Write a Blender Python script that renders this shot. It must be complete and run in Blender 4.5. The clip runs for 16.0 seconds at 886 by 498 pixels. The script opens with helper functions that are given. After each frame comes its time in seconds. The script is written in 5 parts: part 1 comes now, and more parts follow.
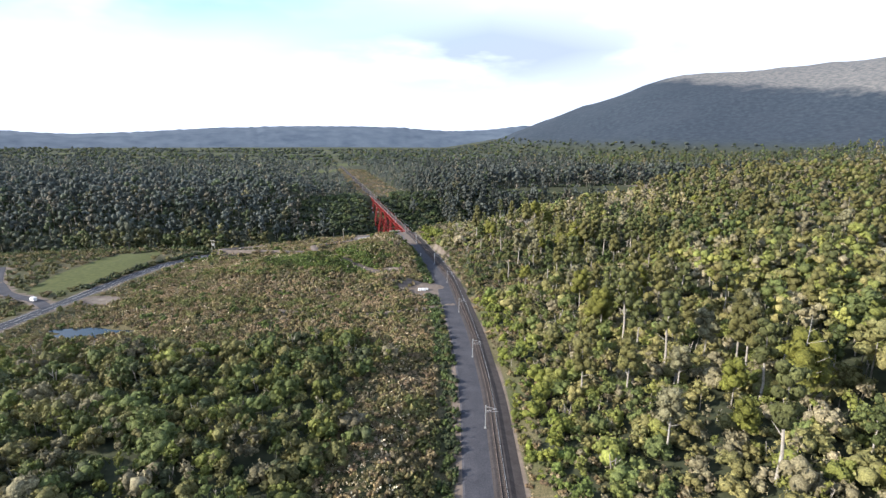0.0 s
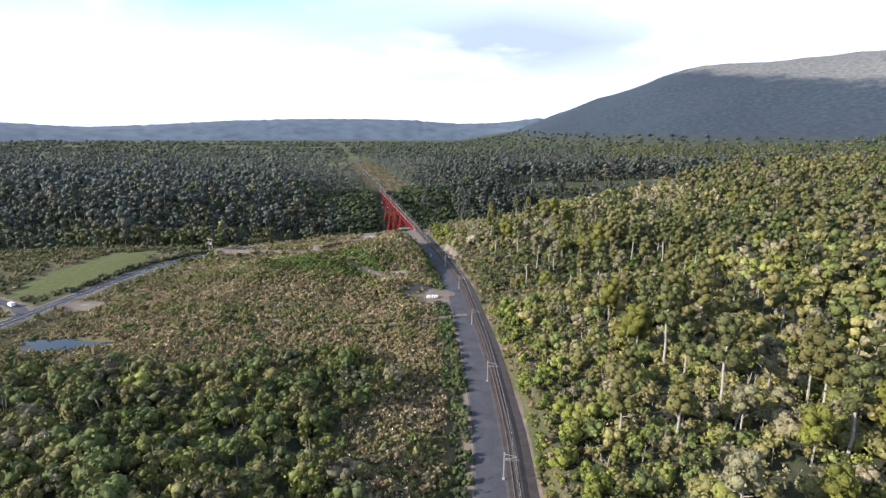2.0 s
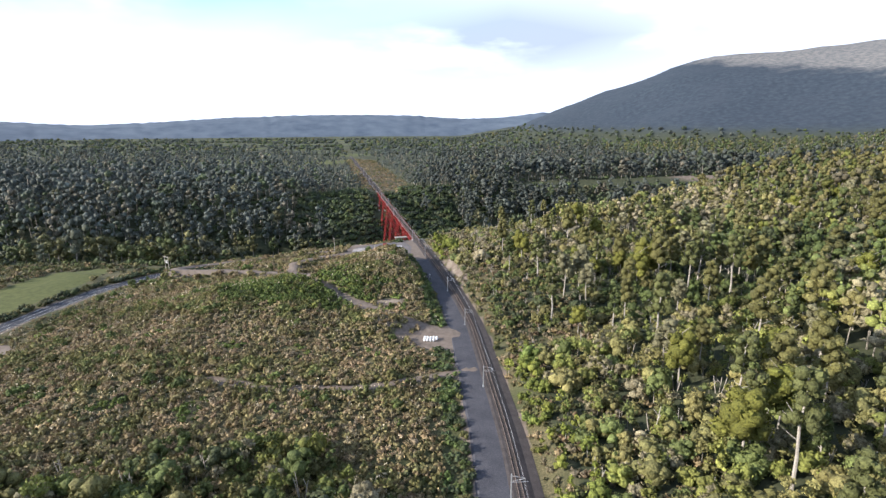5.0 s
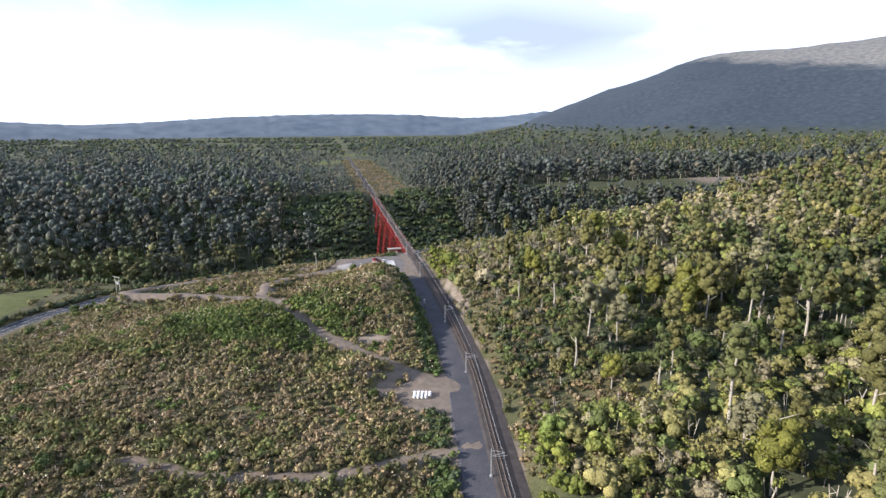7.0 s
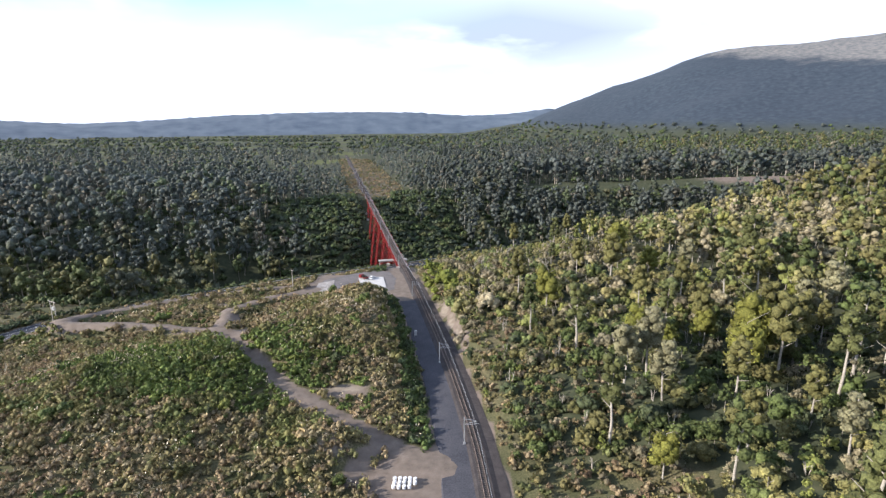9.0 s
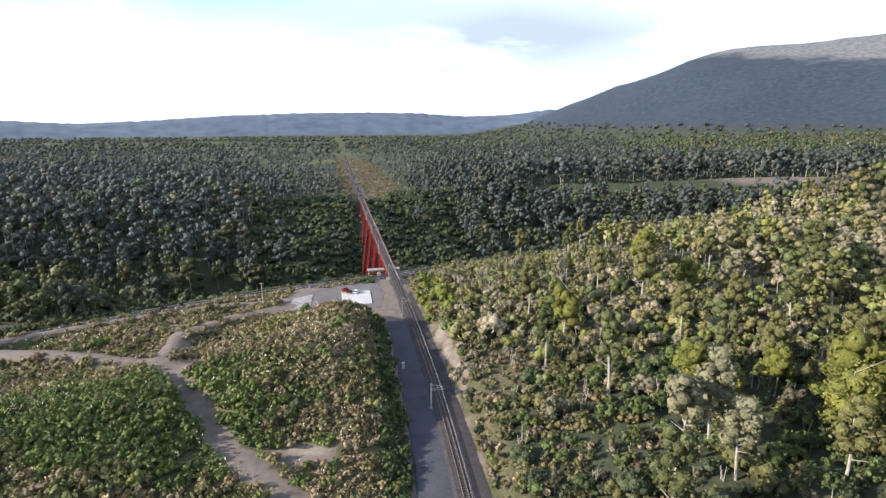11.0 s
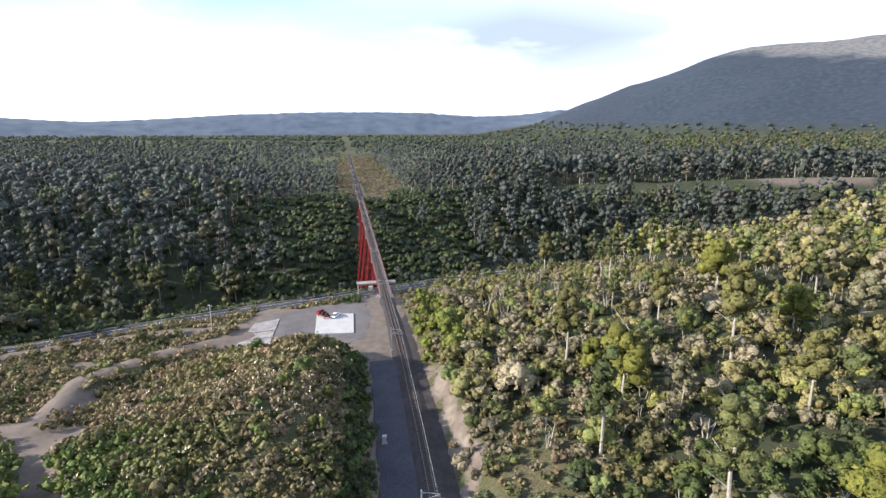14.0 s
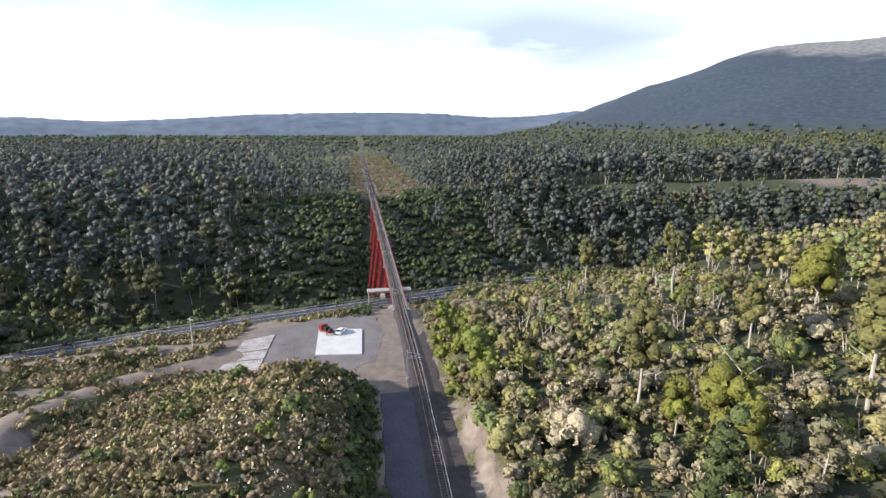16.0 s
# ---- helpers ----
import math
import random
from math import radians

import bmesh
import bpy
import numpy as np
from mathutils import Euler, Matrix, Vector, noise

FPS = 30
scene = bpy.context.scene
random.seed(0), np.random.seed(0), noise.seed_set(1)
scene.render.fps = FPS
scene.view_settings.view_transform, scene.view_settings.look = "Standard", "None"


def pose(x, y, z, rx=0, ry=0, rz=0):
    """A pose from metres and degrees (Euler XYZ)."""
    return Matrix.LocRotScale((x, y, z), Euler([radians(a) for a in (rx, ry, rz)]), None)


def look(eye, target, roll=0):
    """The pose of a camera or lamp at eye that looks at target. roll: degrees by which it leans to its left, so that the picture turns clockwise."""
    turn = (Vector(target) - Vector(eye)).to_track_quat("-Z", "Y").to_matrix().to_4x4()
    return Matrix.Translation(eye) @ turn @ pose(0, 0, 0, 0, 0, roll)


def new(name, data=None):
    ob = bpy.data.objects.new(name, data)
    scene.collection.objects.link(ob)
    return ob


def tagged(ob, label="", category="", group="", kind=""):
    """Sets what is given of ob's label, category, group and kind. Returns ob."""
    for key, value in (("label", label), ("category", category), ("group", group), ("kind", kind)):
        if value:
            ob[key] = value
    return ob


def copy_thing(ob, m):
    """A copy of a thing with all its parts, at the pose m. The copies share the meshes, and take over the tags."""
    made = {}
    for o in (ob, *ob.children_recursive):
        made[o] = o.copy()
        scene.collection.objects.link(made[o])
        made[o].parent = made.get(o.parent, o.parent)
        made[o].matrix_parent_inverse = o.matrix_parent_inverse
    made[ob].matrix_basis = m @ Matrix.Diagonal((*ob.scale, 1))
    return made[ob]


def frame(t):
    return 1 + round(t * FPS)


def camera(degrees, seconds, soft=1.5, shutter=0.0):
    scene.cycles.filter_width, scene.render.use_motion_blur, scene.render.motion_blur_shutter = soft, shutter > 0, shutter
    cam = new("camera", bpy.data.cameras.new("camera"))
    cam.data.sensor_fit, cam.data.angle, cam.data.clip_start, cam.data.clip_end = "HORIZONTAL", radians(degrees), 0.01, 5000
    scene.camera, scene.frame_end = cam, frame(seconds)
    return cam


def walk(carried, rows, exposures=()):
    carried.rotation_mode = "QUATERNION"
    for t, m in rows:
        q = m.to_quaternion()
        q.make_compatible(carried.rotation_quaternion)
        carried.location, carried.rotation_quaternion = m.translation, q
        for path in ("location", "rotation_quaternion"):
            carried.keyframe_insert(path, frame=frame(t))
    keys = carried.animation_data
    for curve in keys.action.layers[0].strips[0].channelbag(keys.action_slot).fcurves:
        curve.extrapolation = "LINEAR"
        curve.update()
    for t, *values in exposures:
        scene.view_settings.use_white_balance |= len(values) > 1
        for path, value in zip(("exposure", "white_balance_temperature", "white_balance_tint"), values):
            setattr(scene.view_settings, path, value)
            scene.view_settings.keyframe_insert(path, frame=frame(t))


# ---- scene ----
cam = camera(80.1, 16.0, soft=1.4)
# seconds, eye x y z, yaw, pitch, roll
ROWS = [
    (0.0, 1.22, 0.03, 80.63, 0.24, -12.12, 0.29),
    (0.5, 1.55, 4.83, 80.53, 0.55, -12.31, 0.30),
    (1.0, 1.68, 11.50, 80.28, 1.06, -12.51, 0.32),
    (1.5, 1.73, 18.46, 80.07, 1.38, -12.67, 0.29),
    (2.0, 1.54, 27.34, 79.91, 1.62, -12.87, 0.26),
    (2.5, 1.42, 35.79, 79.62, 1.79, -13.02, 0.19),
    (3.0, 1.26, 46.21, 79.19, 1.89, -13.13, 0.07),
    (3.5, 1.32, 55.84, 79.10, 1.99, -13.24, 0.04),
    (4.0, 1.01, 67.42, 79.14, 1.99, -13.35, -0.08),
    (6.5, 1.16, 124.08, 76.86, 2.19, -13.29, -0.39),
    (7.0, 1.28, 135.74, 77.42, 2.19, -13.40, -0.37),
    (7.5, 1.56, 145.80, 77.66, 2.30, -13.43, -0.40),
    (8.0, 1.95, 157.32, 77.84, 2.40, -13.56, -0.46),
    (8.5, 2.24, 167.32, 77.19, 2.43, -13.58, -0.47),
    (9.0, 2.63, 178.59, 76.17, 2.48, -13.61, -0.49),
    (11.5, 3.18, 225.95, 69.33, 2.59, -13.43, -0.36),
    (12.0, 3.29, 235.69, 68.04, 2.57, -13.43, -0.32),
    (12.5, 3.41, 243.08, 66.78, 2.52, -13.40, -0.30),
    (13.0, 3.52, 252.48, 65.20, 2.57, -13.32, -0.20),
    (13.5, 3.22, 259.37, 63.98, 2.98, -13.31, -0.15),
    (14.0, 2.20, 268.18, 62.40, 3.50, -13.33, -0.12),
    (14.5, 0.77, 274.46, 61.12, 3.94, -13.28, -0.02),
    (15.0, -0.88, 282.65, 59.51, 4.43, -13.25, 0.08),
    (15.5, -2.10, 288.78, 58.41, 4.63, -13.24, 0.04),
    (16.0, -3.58, 296.76, 56.47, 4.88, -13.17, 0.08),
]


def gaze(x, y, z, yaw, pitch, roll):
    a, b = radians(yaw), radians(pitch)
    way = Vector((-math.sin(a) * math.cos(b), math.cos(a) * math.cos(b), math.sin(b)))
    return look((x, y, z), Vector((x, y, z)) + way * 10, roll)


walk(cam, [(t, gaze(*row)) for t, *row in ROWS], [(0.0, 0.94, 6050, 10), (6.0, 0.94, 6050, 11), (11.0, 0.98, 6050, 12), (16.0, 1.0, 6050, 12)])

# ---- light ----
SUN_FROM = Vector((-0.90, -0.26, 0.37)).normalized()
sun = new("sun", bpy.data.lights.new("sun", "SUN"))
sun.data.energy, sun.data.angle, sun.data.color = 5.0, radians(0.6), (1.0, 0.88, 0.72)
sun.matrix_world = look(SUN_FROM * 500, (0, 0, 0))

world = bpy.data.worlds.new("world")
scene.world = world
world.use_nodes = True
wn, wl = world.node_tree.nodes, world.node_tree.links
wn.clear()
sky = wn.new("ShaderNodeTexSky")
sky.sky_type, sky.sun_disc = "NISHITA", False
sky.sun_elevation = math.asin(SUN_FROM.z)
sky.sun_rotation = math.atan2(SUN_FROM.x, SUN_FROM.y)
sky.air_density, sky.dust_density, sky.ozone_density = 1.0, 1.2, 1.5
coord = wn.new("ShaderNodeTexCoord")
split = wn.new("ShaderNodeSeparateXYZ")
wl.new(coord.outputs["Generated"], split.inputs[0])


def wmath(op, a, b=None, clamp=False):
    n = wn.new("ShaderNodeMath")
    n.operation, n.use_clamp = op, clamp
    for i, v in enumerate((a, b)):
        if v is None:
            continue
        if isinstance(v, (int, float)):
            n.inputs[i].default_value = v
        else:
            wl.new(v, n.inputs[i])
    return n.outputs[0]


# clouds: a white veil that thins to blue high up in the west, with grey streaks ahead
over = wmath("MAXIMUM", split.outputs["Y"], 0.05)
tan_az = wmath("DIVIDE", split.outputs["X"], over)
flat = wn.new("ShaderNodeCombineXYZ")
wl.new(tan_az, flat.inputs[0])
wl.new(wmath("MULTIPLY", split.outputs["Z"], 3.4), flat.inputs[1])


def cloud_noise(scale, detail, off):
    m = wn.new("ShaderNodeMapping")
    m.inputs["Location"].default_value = off
    wl.new(flat.outputs[0], m.inputs[0])
    n = wn.new("ShaderNodeTexNoise")
    n.inputs["Scale"].default_value, n.inputs["Detail"].default_value = scale, detail
    n.inputs["Roughness"].default_value = 0.5
    wl.new(m.outputs[0], n.inputs["Vector"])
    return n.outputs["Fac"]


def wramp(v, lo, hi):
    n = wn.new("ShaderNodeMapRange")
    n.interpolation_type = "SMOOTHSTEP"
    n.inputs["From Min"].default_value, n.inputs["From Max"].default_value = lo, hi
    wl.new(v, n.inputs["Value"])
    return n.outputs["Result"]


def wmix(fac, a, b):
    n = wn.new("ShaderNodeMix")
    n.data_type = "RGBA"
    wl.new(fac, n.inputs["Factor"])
    for k, v in ((6, a), (7, b)):
        if isinstance(v, tuple):
            n.inputs[k].default_value = v
        else:
            wl.new(v, n.inputs[k])
    return n.outputs[2]


el = split.outputs["Z"]
soft_noise = cloud_noise(2.4, 4, (0.2, 0.3, 0))
blue = wmath("MULTIPLY", wramp(el, 0.10, 0.24), wramp(wmath("ADD", tan_az, wmath("MULTIPLY", soft_noise, -0.5)), 0.0, -0.75))
blue = wmath("MULTIPLY", blue, wramp(soft_noise, 0.72, 0.42))
blue = wmath("MAXIMUM", blue, wmath("MULTIPLY", wramp(el, 0.30, 0.55), wramp(soft_noise, 0.7, 0.4)))
across = wmath("SUBTRACT", 1.0, wmath("ABSOLUTE", wmath("MULTIPLY", wmath("SUBTRACT", tan_az, 0.08), 2.1)), True)
tall = wmath("SUBTRACT", 1.0, wmath("ABSOLUTE", wmath("MULTIPLY", wmath("SUBTRACT", el, 0.145), 10.5)), True)
grey = wmath("MULTIPLY", wmath("MULTIPLY", across, tall), wramp(cloud_noise(3.6, 5, (1.35, 0.9, 0)), 0.34, 0.56))
grey = wmath("MULTIPLY", grey, 1.45, True)
white_or_grey = wmix(grey, (5.9, 6.35, 7.4, 1), (3.4, 3.85, 5.1, 1))
pale_blue = wmix(wramp(el, 0.1, 0.5), (2.5, 4.5, 6.4, 1), sky.outputs[0])
sky_mix = wmix(blue, white_or_grey, pale_blue)
back = wn.new("ShaderNodeBackground")
back.inputs["Strength"].default_value = 0.108
wl.new(sky_mix, back.inputs["Color"])
wout = wn.new("ShaderNodeOutputWorld")
wl.new(back.outputs[0], wout.inputs[0])

# ---- materials ----


class Nodes:
    """A small wrapper to wire one material."""

    def __init__(self, name):
        self.mat = bpy.data.materials.new(name)
        self.mat.use_nodes = True
        self.n, self.l = self.mat.node_tree.nodes, self.mat.node_tree.links
        self.bsdf = self.n["Principled BSDF"]
        self.out = self.n["Material Output"]
        self.bsdf.inputs["Specular IOR Level"].default_value = 0.25

    def add(self, kind, **sets):
        node = self.n.new(kind)
        for key, value in sets.items():
            node.inputs[key.replace("_", " ")].default_value = value
        return node

    def noise(self, scale, detail=3.0, rough=0.55, where=None):
        node = self.add("ShaderNodeTexNoise", Scale=scale, Detail=detail, Roughness=rough)
        if where is None:
            geo = self.n.new("ShaderNodeNewGeometry")
            where = geo.outputs["Position"]
        self.l.new(where, node.inputs["Vector"])
        return node.outputs["Fac"]

    def ramp(self, fac, stops):
        node = self.n.new("ShaderNodeValToRGB")
        while len(node.color_ramp.elements) < len(stops):
            node.color_ramp.elements.new(0.5)
        for e, (p, c) in zip(node.color_ramp.elements, stops):
            e.position, e.color = p, (*c, 1)
        self.l.new(fac, node.inputs[0])
        return node.outputs[0]

    def mix(self, fac, a, b, blend="MIX"):
        node = self.n.new("ShaderNodeMix")
        node.data_type, node.blend_type = "RGBA", blend
        for sock, v in ((node.inputs["Factor"], fac), (node.inputs[6], a), (node.inputs[7], b)):
            if isinstance(v, (int, float)):
                sock.default_value = v
            elif isinstance(v, tuple):
                sock.default_value = (*v, 1)
            else:
                self.l.new(v, sock)
        return node.outputs[2]

    def range(self, v, lo, hi, a=0.0, b=1.0):
        node = self.add("ShaderNodeMapRange", From_Min=lo, From_Max=hi, To_Min=a, To_Max=b)
        self.l.new(v, node.inputs["Value"])
        return node.outputs["Result"]

    def attribute(self, name):
        node = self.n.new("ShaderNodeAttribute")
        node.attribute_name = name
        return node

    def finish(self, colour, rough=0.9, bump=None, strength=0.3, distance=0.1, metal=0.0):
        if isinstance(colour, tuple):
            self.bsdf.inputs["Base Color"].default_value = (*colour, 1)
        else:
            self.l.new(colour, self.bsdf.inputs["Base Color"])
        self.bsdf.inputs["Roughness"].default_value = rough
        self.bsdf.inputs["Metallic"].default_value = metal
        if bump is not None:
            b = self.add("ShaderNodeBump", Strength=strength, Distance=distance)
            self.l.new(bump, b.inputs["Height"])
            self.l.new(b.outputs[0], self.bsdf.inputs["Normal"])
        return self.mat


def leaf_material(name):
    """Foliage: the plant's own colour from its mesh, broken up by leaf tufts, thin enough to let some light through."""
    m = Nodes(name)
    geo = m.n.new("ShaderNodeNewGeometry")
    tint = m.attribute("tint").outputs["Color"]
    one = m.range(geo.outputs["Random Per Island"], 0, 1, 0.84, 1.16)
    tuft = m.noise(2.3, 3, 0.65)
    fine = m.range(tuft, 0.36, 0.66, 0.6, 1.4)
    big = m.range(m.noise(0.045, 2), 0.35, 0.65, 0.82, 1.16)
    mul = m.n.new("ShaderNodeMath")
    mul.operation = "MULTIPLY"
    m.l.new(one, mul.inputs[0])
    m.l.new(fine, mul.inputs[1])
    mul2 = m.n.new("ShaderNodeMath")
    mul2.operation = "MULTIPLY"
    m.l.new(mul.outputs[0], mul2.inputs[0])
    m.l.new(big, mul2.inputs[1])
    scale = m.n.new("ShaderNodeVectorMath")
    scale.operation = "SCALE"
    m.l.new(tint, scale.inputs[0])
    m.l.new(mul2.outputs[0], scale.inputs["Scale"])
    col = scale.outputs[0]
    m.finish(col, 0.7, tuft, 0.9, 0.6)
    thin = m.n.new("ShaderNodeBsdfTranslucent")
    m.l.new(col, thin.inputs["Color"])
    mixer = m.n.new("ShaderNodeMixShader")
    mixer.inputs[0].default_value = 0.1
    m.l.new(m.bsdf.outputs[0], mixer.inputs[1])
    m.l.new(thin.outputs[0], mixer.inputs[2])
    m.l.new(mixer.outputs[0], m.out.inputs["Surface"])
    return m.mat


def speckled(name, dark, light, scale=1.5, rough=0.9, fine=14.0, bump=0.3, metal=0.0):
    m = Nodes(name)
    a = m.noise(scale, 4)
    b = m.noise(fine, 3)
    col = m.ramp(a, [(0.3, dark), (0.7, light)])
    col = m.mix(0.35, col, m.ramp(b, [(0.35, tuple(c * 0.55 for c in dark)), (0.68, tuple(min(1, c * 1.3) for c in light))]))
    return m.finish(col, rough, b, bump, 0.05, metal)


LEAF = leaf_material("foliage")
BARK = speckled("pale_bark", (0.22, 0.20, 0.17), (0.42, 0.39, 0.35), 1.2, 0.9, 6.0)
GRAVEL = speckled("grey_gravel", (0.048, 0.050, 0.062), (0.088, 0.088, 0.102), 0.22, 0.95, 3.0)
BALLAST = speckled("ballast", (0.038, 0.033, 0.034), (0.080, 0.070, 0.070), 0.5, 0.95, 6.0)
ASPHALT = speckled("asphalt", (0.030, 0.033, 0.045), (0.052, 0.056, 0.070), 0.25, 0.8, 8.0, 0.1)
CONCRETE = speckled("pale_concrete", (0.42, 0.415, 0.41), (0.56, 0.55, 0.545), 0.3, 0.85, 5.0, 0.1)
DULL_CONCRETE = speckled("grey_concrete", (0.26, 0.26, 0.25), (0.40, 0.39, 0.37), 0.3, 0.9, 4.0, 0.1)
WORN = speckled("worn_concrete", (0.20, 0.18, 0.165), (0.42, 0.40, 0.385), 0.35, 0.9, 2.5, 0.15)
WALKWAY = speckled("weathered_walkway", (0.15, 0.135, 0.135), (0.25, 0.23, 0.23), 0.6, 0.85, 4.0, 0.1)
YARD = speckled("yard_gravel", (0.105, 0.097, 0.097), (0.185, 0.17, 0.17), 0.16, 0.95, 3.0)
RED_STEEL = speckled("red_oxide_paint", (0.17, 0.018, 0.018), (0.28, 0.030, 0.028), 0.4, 0.55, 3.0, 0.05)
RAIL_STEEL = speckled("rusty_rail", (0.16, 0.11, 0.09), (0.30, 0.24, 0.21), 0.8, 0.5, 6.0, 0.05, 0.4)
SLEEPER = speckled("weathered_sleeper", (0.07, 0.058, 0.052), (0.13, 0.112, 0.10), 0.8, 0.9, 6.0)
MAST_STEEL = speckled("galvanised_steel", (0.34, 0.35, 0.36), (0.52, 0.53, 0.54), 1.0, 0.5, 5.0, 0.05, 0.3)
POLE_WOOD = speckled("weathered_pole", (0.30, 0.28, 0.25), (0.48, 0.45, 0.40), 1.0, 0.9, 6.0)
WHITE_WRAP = speckled("white_wrap", (0.70, 0.71, 0.74), (0.84, 0.85, 0.87), 1.0, 0.45, 5.0, 0.1)
WHITE_PAINT = speckled("white_car_paint", (0.72, 0.73, 0.74), (0.82, 0.83, 0.84), 1.0, 0.25, 5.0, 0.0)
RED_PAINT = speckled("red_car_paint", (0.14, 0.014, 0.014), (0.21, 0.024, 0.022), 1.0, 0.35, 5.0, 0.0)
DARK_GLASS = Nodes("dark_glass").finish((0.02, 0.025, 0.03), 0.08)
RUBBER = Nodes("tyre_rubber").finish((0.02, 0.02, 0.02), 0.85)
LINE_WHITE = Nodes("road_paint").finish((0.7, 0.7, 0.68), 0.7)
WATER = Nodes("pond_water").finish((0.015, 0.025, 0.04), 0.04)
TIN = speckled("pale_tin", (0.42, 0.42, 0.42), (0.60, 0.59, 0.58), 0.5, 0.6, 4.0, 0.05)

g = Nodes("ground_cover")
bare = g.attribute("bare").outputs["Fac"]
far = g.attribute("far").outputs["Fac"]
lawn = g.attribute("lawn").outputs["Fac"]
n1, n2, n3 = g.noise(0.035, 4), g.noise(0.35, 5), g.noise(2.2, 4)
dry = g.attribute("dry").outputs["Fac"]
floor_ = g.ramp(n2, [(0.3, (0.032, 0.040, 0.024)), (0.55, (0.054, 0.062, 0.034)), (0.75, (0.080, 0.082, 0.050))])
low_scrub = g.ramp(n3, [(0.3, (0.055, 0.055, 0.028)), (0.5, (0.11, 0.098, 0.052)), (0.7, (0.19, 0.155, 0.09))])
low_scrub = g.mix(g.range(n1, 0.42, 0.6), low_scrub, g.ramp(n3, [(0.3, (0.045, 0.055, 0.025)), (0.7, (0.10, 0.105, 0.048))]))
low_scrub = g.mix(dry, floor_, low_scrub)
soil = g.ramp(n2, [(0.3, (0.115, 0.092, 0.075)), (0.7, (0.23, 0.185, 0.155))])
soil = g.mix(g.range(n3, 0.35, 0.7, 0, 0.7), soil, (0.165, 0.14, 0.12))
edge = g.range(g.mix(0.35, bare, n3, "ADD"), 0.42, 0.62)
cov = g.mix(edge, low_scrub, soil)
grass = g.ramp(n2, [(0.3, (0.065, 0.078, 0.026)), (0.7, (0.115, 0.125, 0.042))])
cov = g.mix(g.range(g.mix(0.2, lawn, n3, "ADD"), 0.4, 0.7), cov, grass)
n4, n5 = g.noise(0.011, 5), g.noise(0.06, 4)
# mountain forest, with the blue haze of distance put into its colour
hazy_woods = g.ramp(n5, [(0.34, (0.026, 0.038, 0.056)), (0.52, (0.034, 0.048, 0.068)), (0.68, (0.048, 0.062, 0.080))])
hazy_woods = g.mix(g.range(n4, 0.5, 0.68, 0, 0.5), hazy_woods, (0.040, 0.052, 0.072))
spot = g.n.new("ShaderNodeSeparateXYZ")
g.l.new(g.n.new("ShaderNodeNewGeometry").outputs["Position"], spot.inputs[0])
# slanting cloud-shadow edge painted on the mountain: paler sunlit colour above it
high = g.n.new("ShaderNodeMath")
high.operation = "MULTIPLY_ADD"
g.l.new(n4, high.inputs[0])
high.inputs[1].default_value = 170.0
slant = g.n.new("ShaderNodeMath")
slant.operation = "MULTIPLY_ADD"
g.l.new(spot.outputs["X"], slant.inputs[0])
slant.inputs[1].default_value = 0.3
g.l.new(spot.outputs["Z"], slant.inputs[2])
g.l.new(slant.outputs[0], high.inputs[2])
lit_tops = g.ramp(n5, [(0.34, (0.10, 0.108, 0.118)), (0.66, (0.20, 0.195, 0.19))])
hazy_woods = g.mix(g.range(high.outputs[0], 735, 800), hazy_woods, lit_tops)
cov = g.mix(far, cov, hazy_woods)
clay = g.attribute("clay").outputs["Fac"]
raw = g.ramp(n2, [(0.3, (0.15, 0.125, 0.10)), (0.7, (0.29, 0.25, 0.205))])
cov = g.mix(g.range(g.mix(0.5, clay, n3, "ADD"), 0.5, 0.8), cov, raw)
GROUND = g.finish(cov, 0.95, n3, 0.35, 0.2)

# haze is painted as blue base colour plus a faint added glow
hz = Nodes("hazy_glow_hills")
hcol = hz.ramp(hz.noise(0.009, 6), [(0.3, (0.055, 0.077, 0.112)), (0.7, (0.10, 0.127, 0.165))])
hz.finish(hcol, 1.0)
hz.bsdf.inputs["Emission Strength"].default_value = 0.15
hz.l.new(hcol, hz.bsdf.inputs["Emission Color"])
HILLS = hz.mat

# ---- ground plan ----
TRACK = [(15.0, -400), (15.0, 60), (16.3, 160), (13.6, 216), (5.5, 297), (-0.9, 332), (-7.5, 363), (-18.7, 411), (-29.5, 453), (-105.5, 753), (-900, 3890)]
ty = np.arange(-400.0, 3890.0, 2.0)
tx = np.interp(ty, [p[1] for p in TRACK], [p[0] for p in TRACK])
kern = np.hanning(23)
tx[60:700] = np.convolve(tx, kern / kern.sum(), "same")[60:700]
TRACK_Z = -3.0
VIA0, VIA1 = 463.0, 748.0  # the viaduct's ends along y


def track_x(y):
    return np.interp(y, ty, tx)


def step(v, lo, hi):
    t = np.clip((v - lo) / (hi - lo), 0, 1)
    return t * t * (3 - 2 * t)


def bump2(x, y, cx, cy, rx, ry, turn=0.0):
    c, s = math.cos(turn), math.sin(turn)
    u, v = (x - cx) * c + (y - cy) * s, -(x - cx) * s + (y - cy) * c
    return np.exp(-((u / rx) ** 2) - (v / ry) ** 2)


rng = np.random.default_rng(7)
WAVES = [(rng.uniform(-1, 1, 2), rng.uniform(0, 6.28)) for _ in range(24)]


def rough(x, y, size, first=0, count=6):
    """Smooth rolling unevenness between about -1 and 1."""
    out = 0
    for (k, ph) in WAVES[first:first + count]:
        k = k / np.linalg.norm(k) * 6.28 / size * (0.6 + 0.9 * abs(k[0]))
        out = out + np.sin(k[0] * x + k[1] * y + ph)
    return out / count * 1.6


